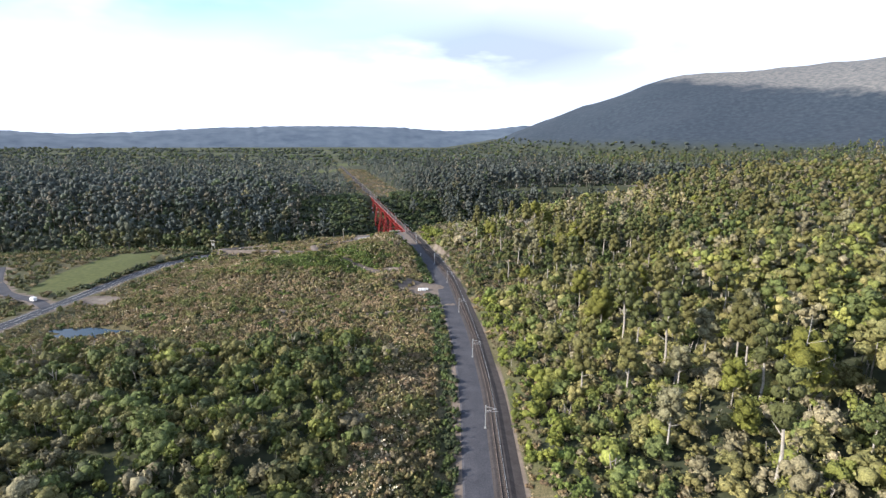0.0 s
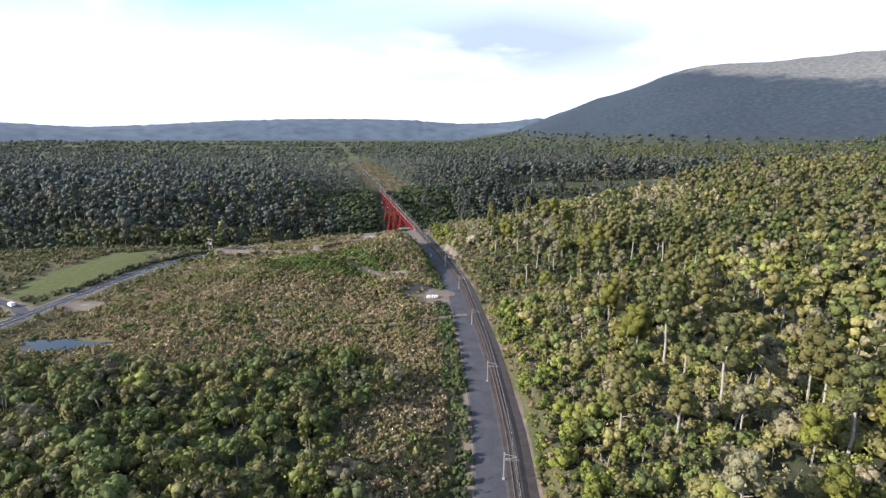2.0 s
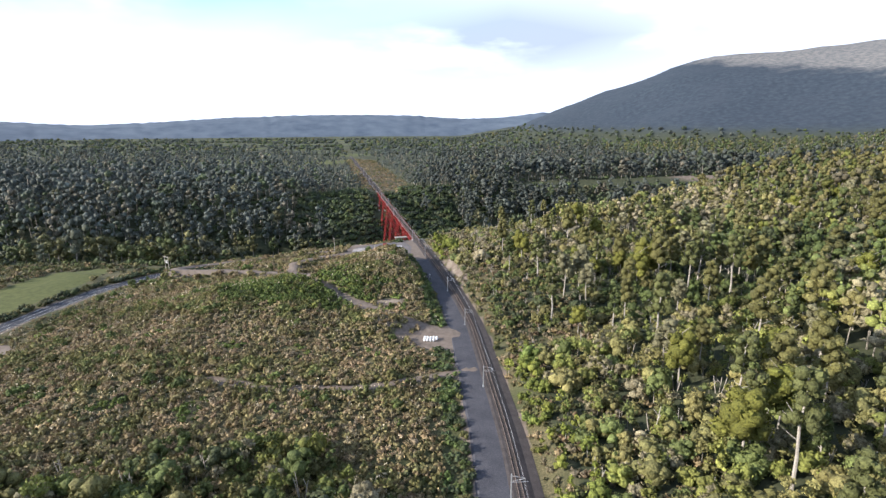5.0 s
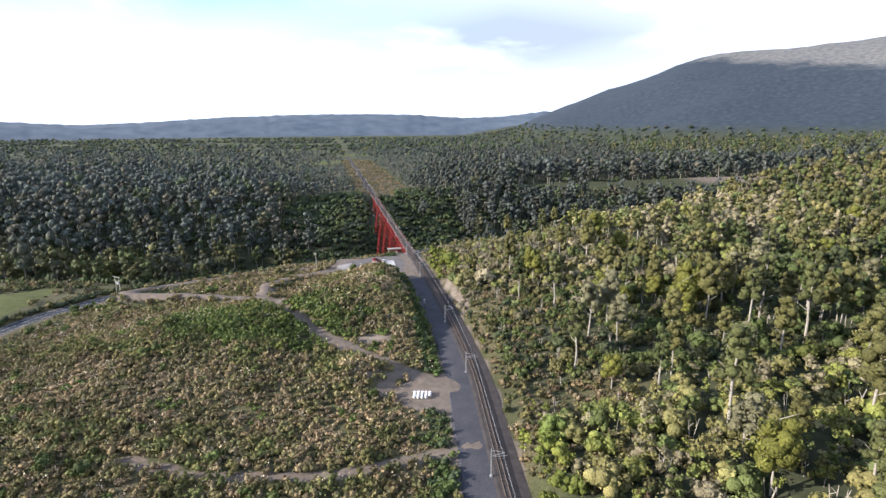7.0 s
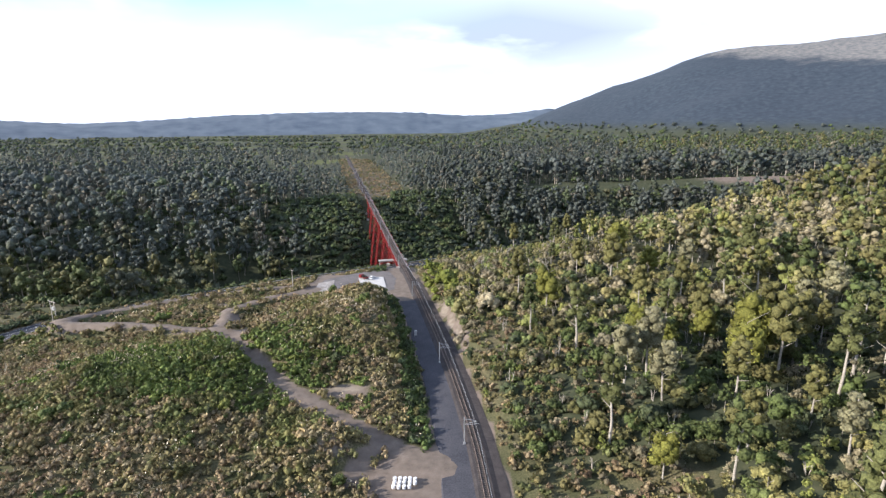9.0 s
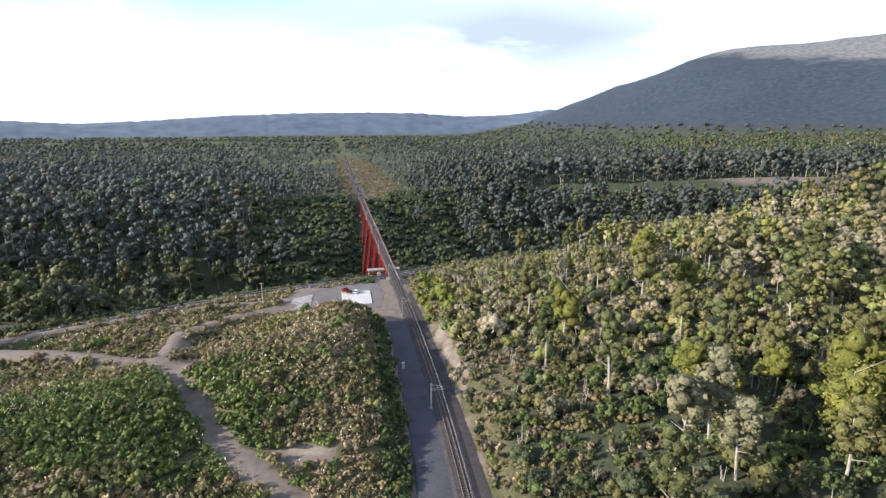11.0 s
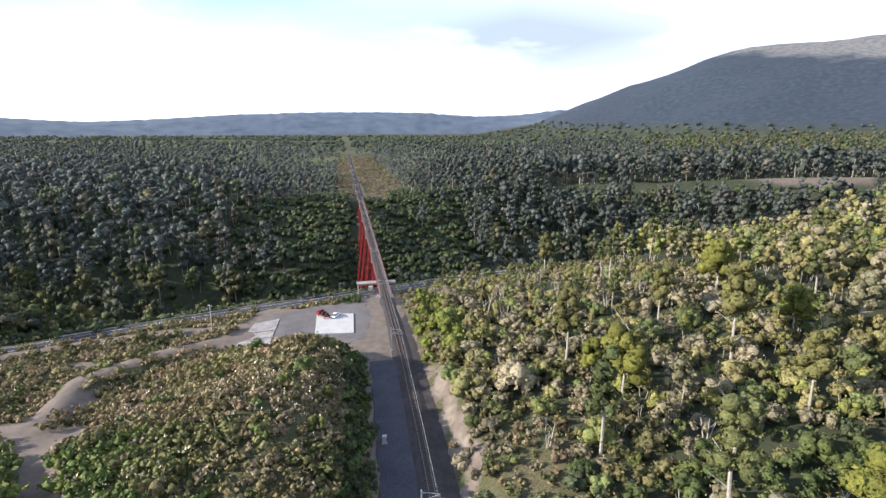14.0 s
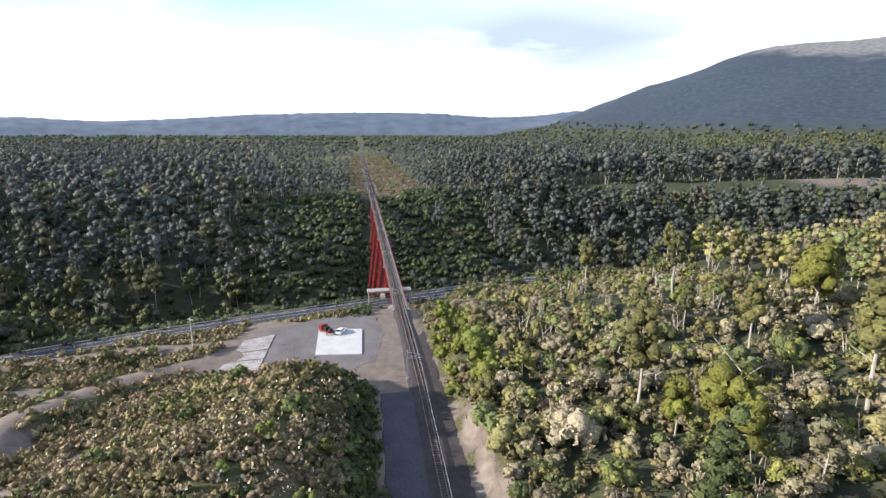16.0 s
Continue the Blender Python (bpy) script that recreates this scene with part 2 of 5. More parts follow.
def near_polyline(x, y, line):
    """Distance to a polyline and the height along it."""
    best, zz = np.full(np.shape(x), 1e9), np.zeros(np.shape(x))
    for (x0, y0, z0), (x1, y1, z1) in zip(line[:-1], line[1:]):
        dx, dy = x1 - x0, y1 - y0
        t = np.clip(((x - x0) * dx + (y - y0) * dy) / (dx * dx + dy * dy), 0, 1)
        d = np.hypot(x - x0 - t * dx, y - y0 - t * dy)
        closer = d < best
        best, zz = np.where(closer, d, best), np.where(closer, z0 + t * (z1 - z0), zz)
    return best, zz


ROAD = [(-214, 100, -8), (-212, 190, -8), (-207, 233, -8), (-203, 280, -8), (-199.5, 325, -8.2), (-196, 360, -9), (-184, 393, -10.5), (-163, 420, -12.5), (-145, 436, -13.5), (-124, 452, -14), (-90, 474, -14), (-45, 501, -14.5), (-12, 521, -14.5), (14, 537, -14.5), (38, 549, -15), (75, 556, -18), (130, 570, -24)]
SIDE_ROAD = [(-207, 262, -8), (-222, 274, -8), (-246, 284, -8), (-275, 312, -8), (-300, 345, -8)]
PATH_A = [(-2, 287, -3), (-12, 292, -2.6), (-28, 302, -1.2), (-51, 319, 0.3), (-76, 346, 1), (-88, 358, 1), (-118, 365, 0.5), (-142, 368, 0), (-160, 368, 0)]
PATH_B = [(-88, 358, 1), (-97, 384, 0), (-88, 402, -1), (-76, 416, -2.4), (-66, 424, -3)]
PATH_C = [(-160, 372, 0), (-150, 392, -3), (-125, 412, -4), (-98, 424, -3.6), (-74, 428, -3)]
PATH_D = [(4, 256, -3), (-12, 250, -3.6), (-34, 243, -4), (-60, 243, -4.5), (-85, 250, -5)]


def road_y(x):
    """The shelf on which the highway crosses the near side of the gorge."""
    return np.interp(x, [-900, -400, -260, -184, -163, -145, -124, -90, -45, -12, 14, 38, 75, 130, 260, 600, 1500], [395, 408, 425, 410, 420, 436, 452, 474, 501, 521, 537, 549, 556, 570, 590, 630, 700])


def road_z(x):
    return np.interp(x, [-400, -200, -163, -124, -45, 38, 75, 130, 260], [-16, -11, -12.5, -14, -14.5, -15, -18, -24, -30])


def near_rim(x):
    return np.interp(x, [-900, -400, -260, -184, -145, -90, -45, -20, 14, 38, 60, 80, 130, 260, 600, 1500], [370, 385, 396, 382, 402, 438, 462, 464, 470, 482, 498, 505, 508, 520, 560, 640])


def far_rim(x):
    return np.interp(x, [-900, -400, -300, -180, -100, 0, 100, 250, 600, 1500], [610, 625, 650, 700, 752, 800, 822, 838, 880, 1000])


def bed(x):
    return np.interp(x, [-900, -400, -246, -100, 0, 150, 600, 1500], [490, 515, 545, 580, 625, 660, 720, 800])


def height(x, y):
    s = x - track_x(y)
    # right-hand hillside
    r = np.maximum(s - 7, 0)
    right = TRACK_Z + 2.2 * step(r, 0, 3) + 30 * (1 - np.exp(-r / 155)) + 1.6 * rough(x, y, 90, 0) * step(r, 5, 40)
    right = right + 17 * step(r, 150, 330) - 8 * step(y, 435, 490) * (1 - step(r, 150, 260))
    right = right - 5 * bump2(x, y, 42, 283, 30, 22)
    # land left of the line
    wood = 3.6 * (1 - step(y, 160, 215)) * step(-s, 12, 32) - 1.5 * step(-x, 60, 190)
    left = -4.6 + wood - 3.4 * step(-x, 120, 195)
    left = left + 9.0 * bump2(x, y, -90, 322, 48, 34, 0.2)
    left = left + 10.5 * bump2(x, y, -48, 362, 25, 27, -0.3) + 6 * bump2(x, y, -28, 345, 13, 34, 0.24) + 8.5 * bump2(x, y, -46, 395, 20, 12)
    left = left + (6.2 + 0.8 * rough(x, y, 9, 8, 8)) * bump2(x, y, -32, 292, 13, 9, 0.4)
    left = left + 3.5 * bump2(x, y, -118, 388, 34, 12, 0.3)
    left = left + 0.6 * rough(x, y, 45, 6)
    near = np.where(s > 0, right, left)
    # level strip of the line and its yard
    w = np.where(s < 0, 9.8, 6.2)
    flat = 1 - step(np.abs(s) - w, 0, np.where(s < 0, 7.0, 4.0))
    near = near * (1 - flat) + TRACK_Z * flat - 0.35 * flat
    yard = (1 - step(np.maximum(np.abs((x + 50) - 0.0) - 23, np.abs(y - 430 - 0.1 * (x + 50)) - 17), 0, 7))
    near = near * (1 - yard) + (TRACK_Z - 0.1) * yard
    near = near + 2.6 * bump2(x, y, -80, 425, 5, 8)
    dump = 1 - step(np.hypot((x + 7) / 13, (y - 283) / 13), 0.8, 1.35)
    near = near * (1 - dump) + (TRACK_Z - 0.3) * dump
    for line, wid in ((PATH_A, 1.9), (PATH_B, 1.7), (PATH_C, 1.6), (PATH_D, 1.2)):
        d, z = near_polyline(x, y, line)
        k = 1 - step(d, wid, wid + 5)
        near = near * (1 - k) + z * k
    # the land beyond the gorge
    far = -4 + 1.5 * rough(x, y, 160, 12) + 0.02 * np.maximum(x + 50, 0) + 0.012 * np.maximum(y - 900, 0) * step(x, -100, 500)
    strip = 1 - step(np.abs(s) - 9, 0, 14)
    far = far * (1 - strip) + (TRACK_Z - 0.6) * strip
    # gorge
    yn, yb, yf = near_rim(x), bed(x), far_rim(x)
    deep = -72 + 8 * rough(x, y, 120, 3)
    yr, zsh = road_y(x), road_z(x)
    w0 = 1 - (1 - np.clip((y - yn) / np.maximum(yr - 5 - yn, 6), 0, 1)) ** 1.7
    u = np.clip((y - yr) / np.maximum(yb - yr, 20), 0, 1)
    v = np.clip((y - yb) / np.maximum(yf - yb, 20), 0, 1)
    wall_near = np.where(y < yr, near * (1 - w0) + zsh * w0, zsh + (deep - zsh) * (0.35 * u + 0.65 * step(u, 0, 1)))
    wall_far = deep + (far - deep) * (1 - (1 - v) ** 1.35) + 4 * rough(x, y, 70, 9) * np.sin(np.pi * v)
    z = np.where(y < yn, near, np.where(y < yb, wall_near, np.where(y < yf, wall_far, far)))
    # the highway's bench and the slopes to it
    d, zr = near_polyline(x, y, ROAD)
    k = 1 - step(d, 5.5, 15)
    z = z * (1 - k) + (zr - 0.12) * k
    d, zr = near_polyline(x, y, SIDE_ROAD)
    k = 1 - step(d, 4.5, 14)
    z = z * (1 - k) + (zr - 0.12) * k
    k = bump2(x, y, -245, 345, 45, 75) * step(-x, 200, 212) * (y < yn)
    z = z * (1 - k) + (-8 + 0.2 * rough(x, y, 30, 2)) * k
    k = 1 - step(np.hypot((x + 160) / 17, (y - 226) / 5), 0.9, 2.0)
    z = z * (1 - k) + -9.3 * k
    # bench cut in the far slope
    k = np.exp(-(((y - (832 + 0.06 * (x - 200))) / 9) ** 2)) * step(x, 20, 70)
    z = z * (1 - k) + (4 + 0.01 * x) * k
    # mountain and the rolling distance
    az, dist = np.arctan2(x, np.maximum(y, 1)), np.hypot(x, y)
    ridge = np.interp(np.degrees(az), [0, 5.5, 8.5, 12.2, 15.5, 20.2, 23, 26.4, 32, 38, 60, 90], [0, 26, 92, 168, 220, 300, 322, 330, 336, 368, 410, 380])
    m = step(dist, 1750 + 300 * (1 - step(np.degrees(az), 8, 25)), 3050) * (1 - 0.5 * step(dist, 3400, 4600))
    z = z + ridge * m * (1 + 0.05 * rough(x, y, 420, 15)) + 7 * rough(x, y, 260, 18) * step(dist, 1900, 2600) * step(x, 100, 500)
    return z


def spread(lo, hi, d, out, grow=1.13, cap=90):
    """Grid lines: even spacing d between lo and hi, then growing out to the far ends."""
    mid = list(np.arange(lo, hi + d * 0.5, d))
    for sign, end in ((1, out[1]), (-1, out[0])):
        w, p, add = d, (mid[-1] if sign > 0 else mid[0]), []
        while sign * (end - p) > 0:
            w = min(w * grow, cap)
            p += sign * w
            add.append(p)
        mid = mid + add if sign > 0 else add[::-1] + mid
    return np.array(mid)


def link_mesh(name, verts, faces, material, parent=None, smooth=False, tints=None):
    me = bpy.data.meshes.new(name)
    verts = np.asarray(verts, np.float32)
    faces = np.asarray(faces, np.int32)
    n, k = faces.shape
    me.vertices.add(len(verts))
    me.vertices.foreach_set("co", verts.ravel())
    me.loops.add(n * k)
    me.loops.foreach_set("vertex_index", faces.ravel())
    me.polygons.add(n)
    me.polygons.foreach_set("loop_start", np.arange(0, n * k, k, dtype=np.int32))
    me.polygons.foreach_set("use_smooth", np.full(n, smooth))
    me.update(calc_edges=True)
    if tints is not None:
        a = me.attributes.new("tint", "FLOAT_COLOR", "POINT")
        a.data.foreach_set("color", np.c_[tints, np.ones(len(tints))].astype(np.float32).ravel())
    me.materials.append(material)
    ob = new(name, me)
    ob.parent = parent
    return ob


gx = spread(-235, 175, 2.9, (-4300, 4300))
gy = spread(70, 560, 2.9, (-700, 4700), 1.1, 48)
GX, GY = np.meshgrid(gx, gy)
GZ = height(GX, GY)
nx, ny = len(gx), len(gy)
idx = np.arange(nx * ny).reshape(ny, nx)
quads = np.stack([idx[:-1, :-1], idx[:-1, 1:], idx[1:, 1:], idx[1:, :-1]], -1).reshape(-1, 4)
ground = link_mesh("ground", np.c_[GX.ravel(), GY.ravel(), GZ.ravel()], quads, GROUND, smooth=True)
tagged(ground, "uneven scrub-covered land with a deep forested gorge", "ground", kind="structure")


def bare_at(x, y):
    out = np.zeros(np.shape(x))
    for line, wid in ((PATH_A, 2.0), (PATH_B, 1.7), (PATH_C, 1.5), (PATH_D, 0.9)):
        out = np.maximum(out, 1 - step(near_polyline(x, y, line)[0], wid - 0.6, wid + 1.6))
    s = x - track_x(y)
    out = np.maximum(out, (1 - step(np.abs(s + 3) - 7.4, 0, 1.2)) * (y < 470))
    out = np.maximum(out, 1 - step(np.hypot((x + 150) / 14, (y - 369) / 5), 0.6, 1.2))
    out = np.maximum(out, 0.9 * (1 - step(np.hypot((x + 22) / 4, (y - 286) / 7) + 0.3 * rough(x, y, 8, 4, 8), 0.5, 1.2)))
    out = np.maximum(out, 0.9 * (1 - step(np.hypot((x + 79) / 7, (y - 358) / 6) + 0.3 * rough(x, y, 9, 4, 8), 0.5, 1.2)))
    out = np.maximum(out, 0.8 * (1 - step(np.hypot((x + 73) / 6, (y - 373) / 3.5) + 0.3 * rough(x, y, 7, 9, 8), 0.4, 1.2)))
    out = np.maximum(out, 0.8 * (1 - step(np.hypot((x + 103) / 12, (y - 397) / 4) + 0.3 * rough(x, y, 9, 2, 8), 0.4, 1.2)))
    out = np.maximum(out, 0.75 * (1 - step(np.hypot((x + 33) / 9, (y - 318) / 3), 0.5, 1.3)))
    out = np.maximum(out, 0.8 * bump2(x, y, -92, 372, 6, 12))
    out = np.maximum(out, 1 - step(np.maximum(np.abs(x + 51) - 22, np.abs(y - 430) - 17), 0, 4))
    out = np.maximum(out, 1 - step(np.hypot((x + 7) / 13, (y - 283) / 11), 0.8, 1.1))
    out = np.maximum(out, 1 - step(near_polyline(x, y, ROAD)[0], 4.4, 5.6))
    out = np.maximum(out, 1 - step(near_polyline(x, y, SIDE_ROAD)[0], 3.5, 5))
    out = np.maximum(out, 1 - step(np.hypot((x + 188) / 11, (y - 277) / 9), 0.6, 1.1))
    out = np.maximum(out, 0.9 * (1 - step(np.abs(s - 8.6) - 1.0, 0, 1.6)) * step(y, 345, 360) * (1 - step(y, 395, 405)))
    out = np.maximum(out, 0.36 * (1 - step(np.abs(s - 12 - 10 * rough(x, y, 60, 4, 6)) - 22 - 10 * rough(x, y, 35, 9, 6), 0, 16)) * step(y, 752, 765) * (1 - step(y, 1250, 1400)))
    out = np.maximum(out, 0.9 * np.exp(-(((y - (832 + 0.06 * (x - 200))) / 5) ** 2)) * step(x, 60, 90) * (1 - step(x, 380, 450)))
    return out


def lawn_at(x, y):
    d = near_polyline(x, y, ROAD)[0]
    k = (1 - step(np.hypot((x + 231) / 19, (y - 348) / 66), 0.85, 1.05)) * step(d, 7, 10) * (x < -200)
    k = np.maximum(k, 0.9 * (x < -150) * step(y, 1150, 1250) * step(rough(x, y, 210, 10, 6) + 0.4 * rough(x, y, 60, 2, 6), 0.1, 0.5))
    return np.maximum(k, 0)


def dry_at(x, y):
    s = x - track_x(y)
    k = step(y, 165, 205) * (1 - step(y, 440, 465)) * (s < 0) * step(x, -215, -200)
    k = np.maximum(k, (s < 0) * (1 - step(-s, 42, 54)) * (y < 220))
    k = np.maximum(k, 0.6 * (1 - step(np.abs(s - 12) - 34, 0, 20)) * step(y, 745, 765) * (1 - step(y, 1300, 1400)))
    k = np.maximum(k, 0.8 * (x < -190) * (y < 430) * (y > 150))
    k = np.maximum(k, 1 - step(np.abs(s - 5) - 5, 0, 3))
    k = np.maximum(k, 0.9 * (1 - step(np.hypot((x - 13) / 9, (y - 357) / 18), 0.6, 1.2)))
    return np.maximum(k, 0.9 * (1 - step(np.hypot((x - 34) / 24, (y - 275) / 14), 0.6, 1.2)))


def clay_at(x, y):
    s = x - track_x(y)
    k = 0.9 * (1 - step(np.abs(s - 8.0 - 0.8 * rough(x, y, 9, 5, 6)) - 0.3, 0, 1.3)) * step(y, 346, 362) * (1 - step(y, 396, 408))
    k = np.maximum(k, 0.7 * (1 - step(np.hypot((x + 33) / 9, (y - 319) / 2.5), 0.4, 1.2)))
    k = np.maximum(k, 0.55 * (1 - step(np.hypot((x + 29) / 6, (y - 289) / 6), 0.3, 1.1)))
    return np.maximum(k, 0.5 * (1 - step(np.hypot((x + 187) / 11, (y - 277) / 7), 0.5, 1.1)))


DIST = np.hypot(GX, GY)
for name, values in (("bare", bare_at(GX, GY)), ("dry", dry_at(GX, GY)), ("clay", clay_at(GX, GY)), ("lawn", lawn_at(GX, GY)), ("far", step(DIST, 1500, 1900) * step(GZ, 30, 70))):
    a = ground.data.attributes.new(name, "FLOAT", "POINT")
    a.data.foreach_set("value", values.astype(np.float32).ravel())


def top(x, y):
    return float(height(np.array([float(x)]), np.array([float(y)]))[0])


def ribbon(name, pts, profile, material, parent=None, smooth=False):
    """A strip along pts (x, y, z) with a profile of (sideways, up)."""
    pts = np.asarray(pts, float)
    d = np.gradient(pts[:, :2], axis=0)
    d /= np.linalg.norm(d, axis=1)[:, None]
    side = np.c_[d[:, 1], -d[:, 0]]
    rows = []
    for o, h in profile:
        rows.append(np.c_[pts[:, :2] + side * o, pts[:, 2] + h])
    v = np.stack(rows, 1)
    n, k = v.shape[:2]
    i = np.arange(n * k).reshape(n, k)
    f = np.stack([i[:-1, :-1], i[:-1, 1:], i[1:, 1:], i[1:, :-1]], -1).reshape(-1, 4)
    return link_mesh(name, v.reshape(-1, 3), f, material, parent, smooth)


def along(y0, y1, d=3.0, z=0.0):
    y = np.arange(y0, y1 + d * 0.5, d)
    return np.c_[track_x(y), y, np.full(len(y), TRACK_Z + z)]


def resample(line, d=4.0):
    line = np.asarray(line, float)
    run = np.r_[0, np.cumsum(np.hypot(*np.diff(line[:, :2], axis=0).T))]
    t = np.linspace(0, run[-1], int(run[-1] / d) + 2)
    out = np.stack([np.interp(t, run, line[:, k]) for k in range(3)], 1)
    k = np.hanning(9) / np.hanning(9).sum()
    for c in range(3):
        out[4:-4, c] = np.convolve(out[:, c], k, "valid")
    return out


# the line: yard, ballast, sleepers, rails
yard = ribbon("service_road", along(20, 408), [(-10.2, -0.5), (-9.4, -0.12), (-6, -0.06), (-2.4, -0.1)], GRAVEL)
tagged(yard, "grey gravel service road beside the railway", "road", kind="structure")
ballast = ribbon("ballast_bed", along(20, VIA0 - 1), [(-2.9, -0.25), (-1.7, 0.12), (1.7, 0.12), (3.0, -0.25), (5.2, -0.3)], BALLAST)
tagged(ballast, "dark stone ballast under the railway track", "railway ballast", kind="structure")
ballast = ribbon("ballast_bed", along(VIA1 + 1, 1500, 6), [(-3.6, -0.6), (-1.7, 0.12), (1.7, 0.12), (3.6, -0.6)], BALLAST)
tagged(ballast, "dark stone ballast under the railway track", "railway ballast", kind="structure")
RAIL_PROFILE = [(-0.07, 0.0), (-0.07, 0.03), (-0.02, 0.05), (-0.035, 0.16), (0.035, 0.16), (0.02, 0.05), (0.07, 0.03), (0.07, 0.0)]
line_ob = tagged(new("railway_track"), "single railway track with rusty steel rails", "railway track")
for o in (-0.55, 0.55):
    ribbon("rail", along(20, 1500, 3, 0.22), [(o + a, b) for a, b in RAIL_PROFILE], RAIL_STEEL, line_ob)


def box(cx, cy, cz, sx, sy, sz, ang=0.0):
    v = np.array([(i, j, k) for k in (-0.5, 0.5) for j in (-0.5, 0.5) for i in (-0.5, 0.5)]) * (sx, sy, sz)
    c, s = math.cos(ang), math.sin(ang)
    v = np.c_[v[:, 0] * c - v[:, 1] * s, v[:, 0] * s + v[:, 1] * c, v[:, 2]] + (cx, cy, cz)
    f = np.array([(0, 2, 3, 1), (4, 5, 7, 6), (0, 1, 5, 4), (2, 6, 7, 3), (0, 4, 6, 2), (1, 3, 7, 5)])
    return v, f


def merge(items):
    vs, fs, n = [], [], 0
    for v, f in items:
        vs.append(v)
        fs.append(np.asarray(f) + n)
        n += len(v)
    return np.concatenate(vs), np.concatenate(fs)


def heading(y):
    return math.atan2(1.0, float(track_x(y + 1) - track_x(y - 1)) / 2)


def sleeper(y):
    return box(float(track_x(y)), y, TRACK_Z + 0.17, 2.1, 0.24, 0.14, heading(y) - math.pi / 2)


rest = [sleeper(y) for y in np.r_[np.arange(60.0, 225, 0.7), np.arange(432.0, 1000, 1.0)]]
tagged(link_mesh("sleeper", *merge(rest), SLEEPER, line_ob), "weathered sleepers", kind="stuff")
one = link_mesh("sleeper", *box(0, 0, 0, 2.1, 0.24, 0.14), SLEEPER, line_ob)
for i, y in enumerate(np.arange(225.0, 432, 0.7)):
    ob = one if i == 0 else new("sleeper", one.data)
    ob.parent = line_ob
    ob.matrix_world = pose(float(track_x(y)), y, TRACK_Z + 0.17, 0, 0, math.degrees(heading(y)) - 90)


def bar(p, q, w, h=None):
    """A square bar from p to q."""
    p, q = np.asarray(p, float), np.asarray(q, float)
    h = h or w
    d = (q - p) / np.linalg.norm(q - p)
    ref = np.array([0, 0, 1.0]) if abs(d[2]) < 0.95 else np.array([1.0, 0, 0])
    a = np.cross(d, ref)
    a /= np.linalg.norm(a)
    b = np.cross(a, d)
    v = np.array([e + a * i * w / 2 + b * j * h / 2 for e in (p, q) for i, j in ((-1, -1), (1, -1), (1, 1), (-1, 1))])
    f = np.array([(0, 1, 5, 4), (1, 2, 6, 5), (2, 3, 7, 6), (3, 0, 4, 7), (0, 3, 2, 1), (4, 5, 6, 7)])
    return v, f


def tube(p, q, r0, r1, n=7):
    p, q = np.asarray(p, float), np.asarray(q, float)
    d = (q - p) / np.linalg.norm(q - p)
    ref = np.array([0, 0, 1.0]) if abs(d[2]) < 0.9 else np.array([1.0, 0, 0])
    a = np.cross(d, ref)
    a /= np.linalg.norm(a)
    b = np.cross(a, d)
    t = np.arange(n) * 2 * math.pi / n
    ring = np.cos(t)[:, None] * a + np.sin(t)[:, None] * b
    v = np.concatenate([p + ring * r0, q + ring * r1])
    i = np.arange(n)
    f = np.c_[i, (i + 1) % n, (i + 1) % n + n, i + n]
    return v, f


# highway
hw = ribbon("road", resample(ROAD), [(-4.2, -0.06), (-4.0, 0.0), (4.0, 0.0), (4.2, -0.06)], ASPHALT)
tagged(hw, "dark asphalt two-lane highway", "road", kind="structure")
ribbon("edge_line", resample(ROAD), [(-3.45, 0.012), (-3.3, 0.012)], LINE_WHITE, hw)
ribbon("edge_line", resample(ROAD), [(3.3, 0.012), (3.45, 0.012)], LINE_WHITE, hw)
ribbon("centre_line", resample(ROAD), [(-0.07, 0.012), (0.07, 0.012)], LINE_WHITE, hw)
sr = ribbon("side_road", resample(SIDE_ROAD), [(-2.8, -0.05), (-2.6, 0.03), (2.6, 0.03), (2.8, -0.05)], GRAVEL)
tagged(sr, "narrow gravel side road", "road", kind="structure")

# guard rail on the gorge side of the highway
rail_line = resample(ROAD)
rail_line = rail_line[(rail_line[:, 1] > 432) & (rail_line[:, 0] < 0)]
gr = tagged(new("guard_rail"), "pale galvanised guard rail along the highway", "guard rail")
ribbon("beam", rail_line, [(-5.0, 0.45), (-4.95, 0.55), (-5.0, 0.62), (-4.95, 0.7), (-5.0, 0.8)], TIN, gr)
for q in rail_line[::1]:
    link_mesh("post", *bar((q[0] - 4.2, q[1] + 2.8, q[2] - 0.5), (q[0] - 4.2, q[1] + 2.8, q[2] + 0.75), 0.16), POLE_WOOD, gr)

# ---- viaduct ----
via = tagged(new("viaduct"), "tall red steel lattice railway viaduct over the gorge", "viaduct")
A0 = np.array([float(track_x(VIA0)), VIA0])
A1 = np.array([float(track_x(VIA1)), VIA1])
RUN = A1 - A0
LONG = float(np.linalg.norm(RUN))
DIRN = RUN / LONG
SIDE = np.array([DIRN[1], -DIRN[0]])


def on_via(d, o, z):
    p = A0 + DIRN * d + SIDE * o
    return np.array([p[0], p[1], z])


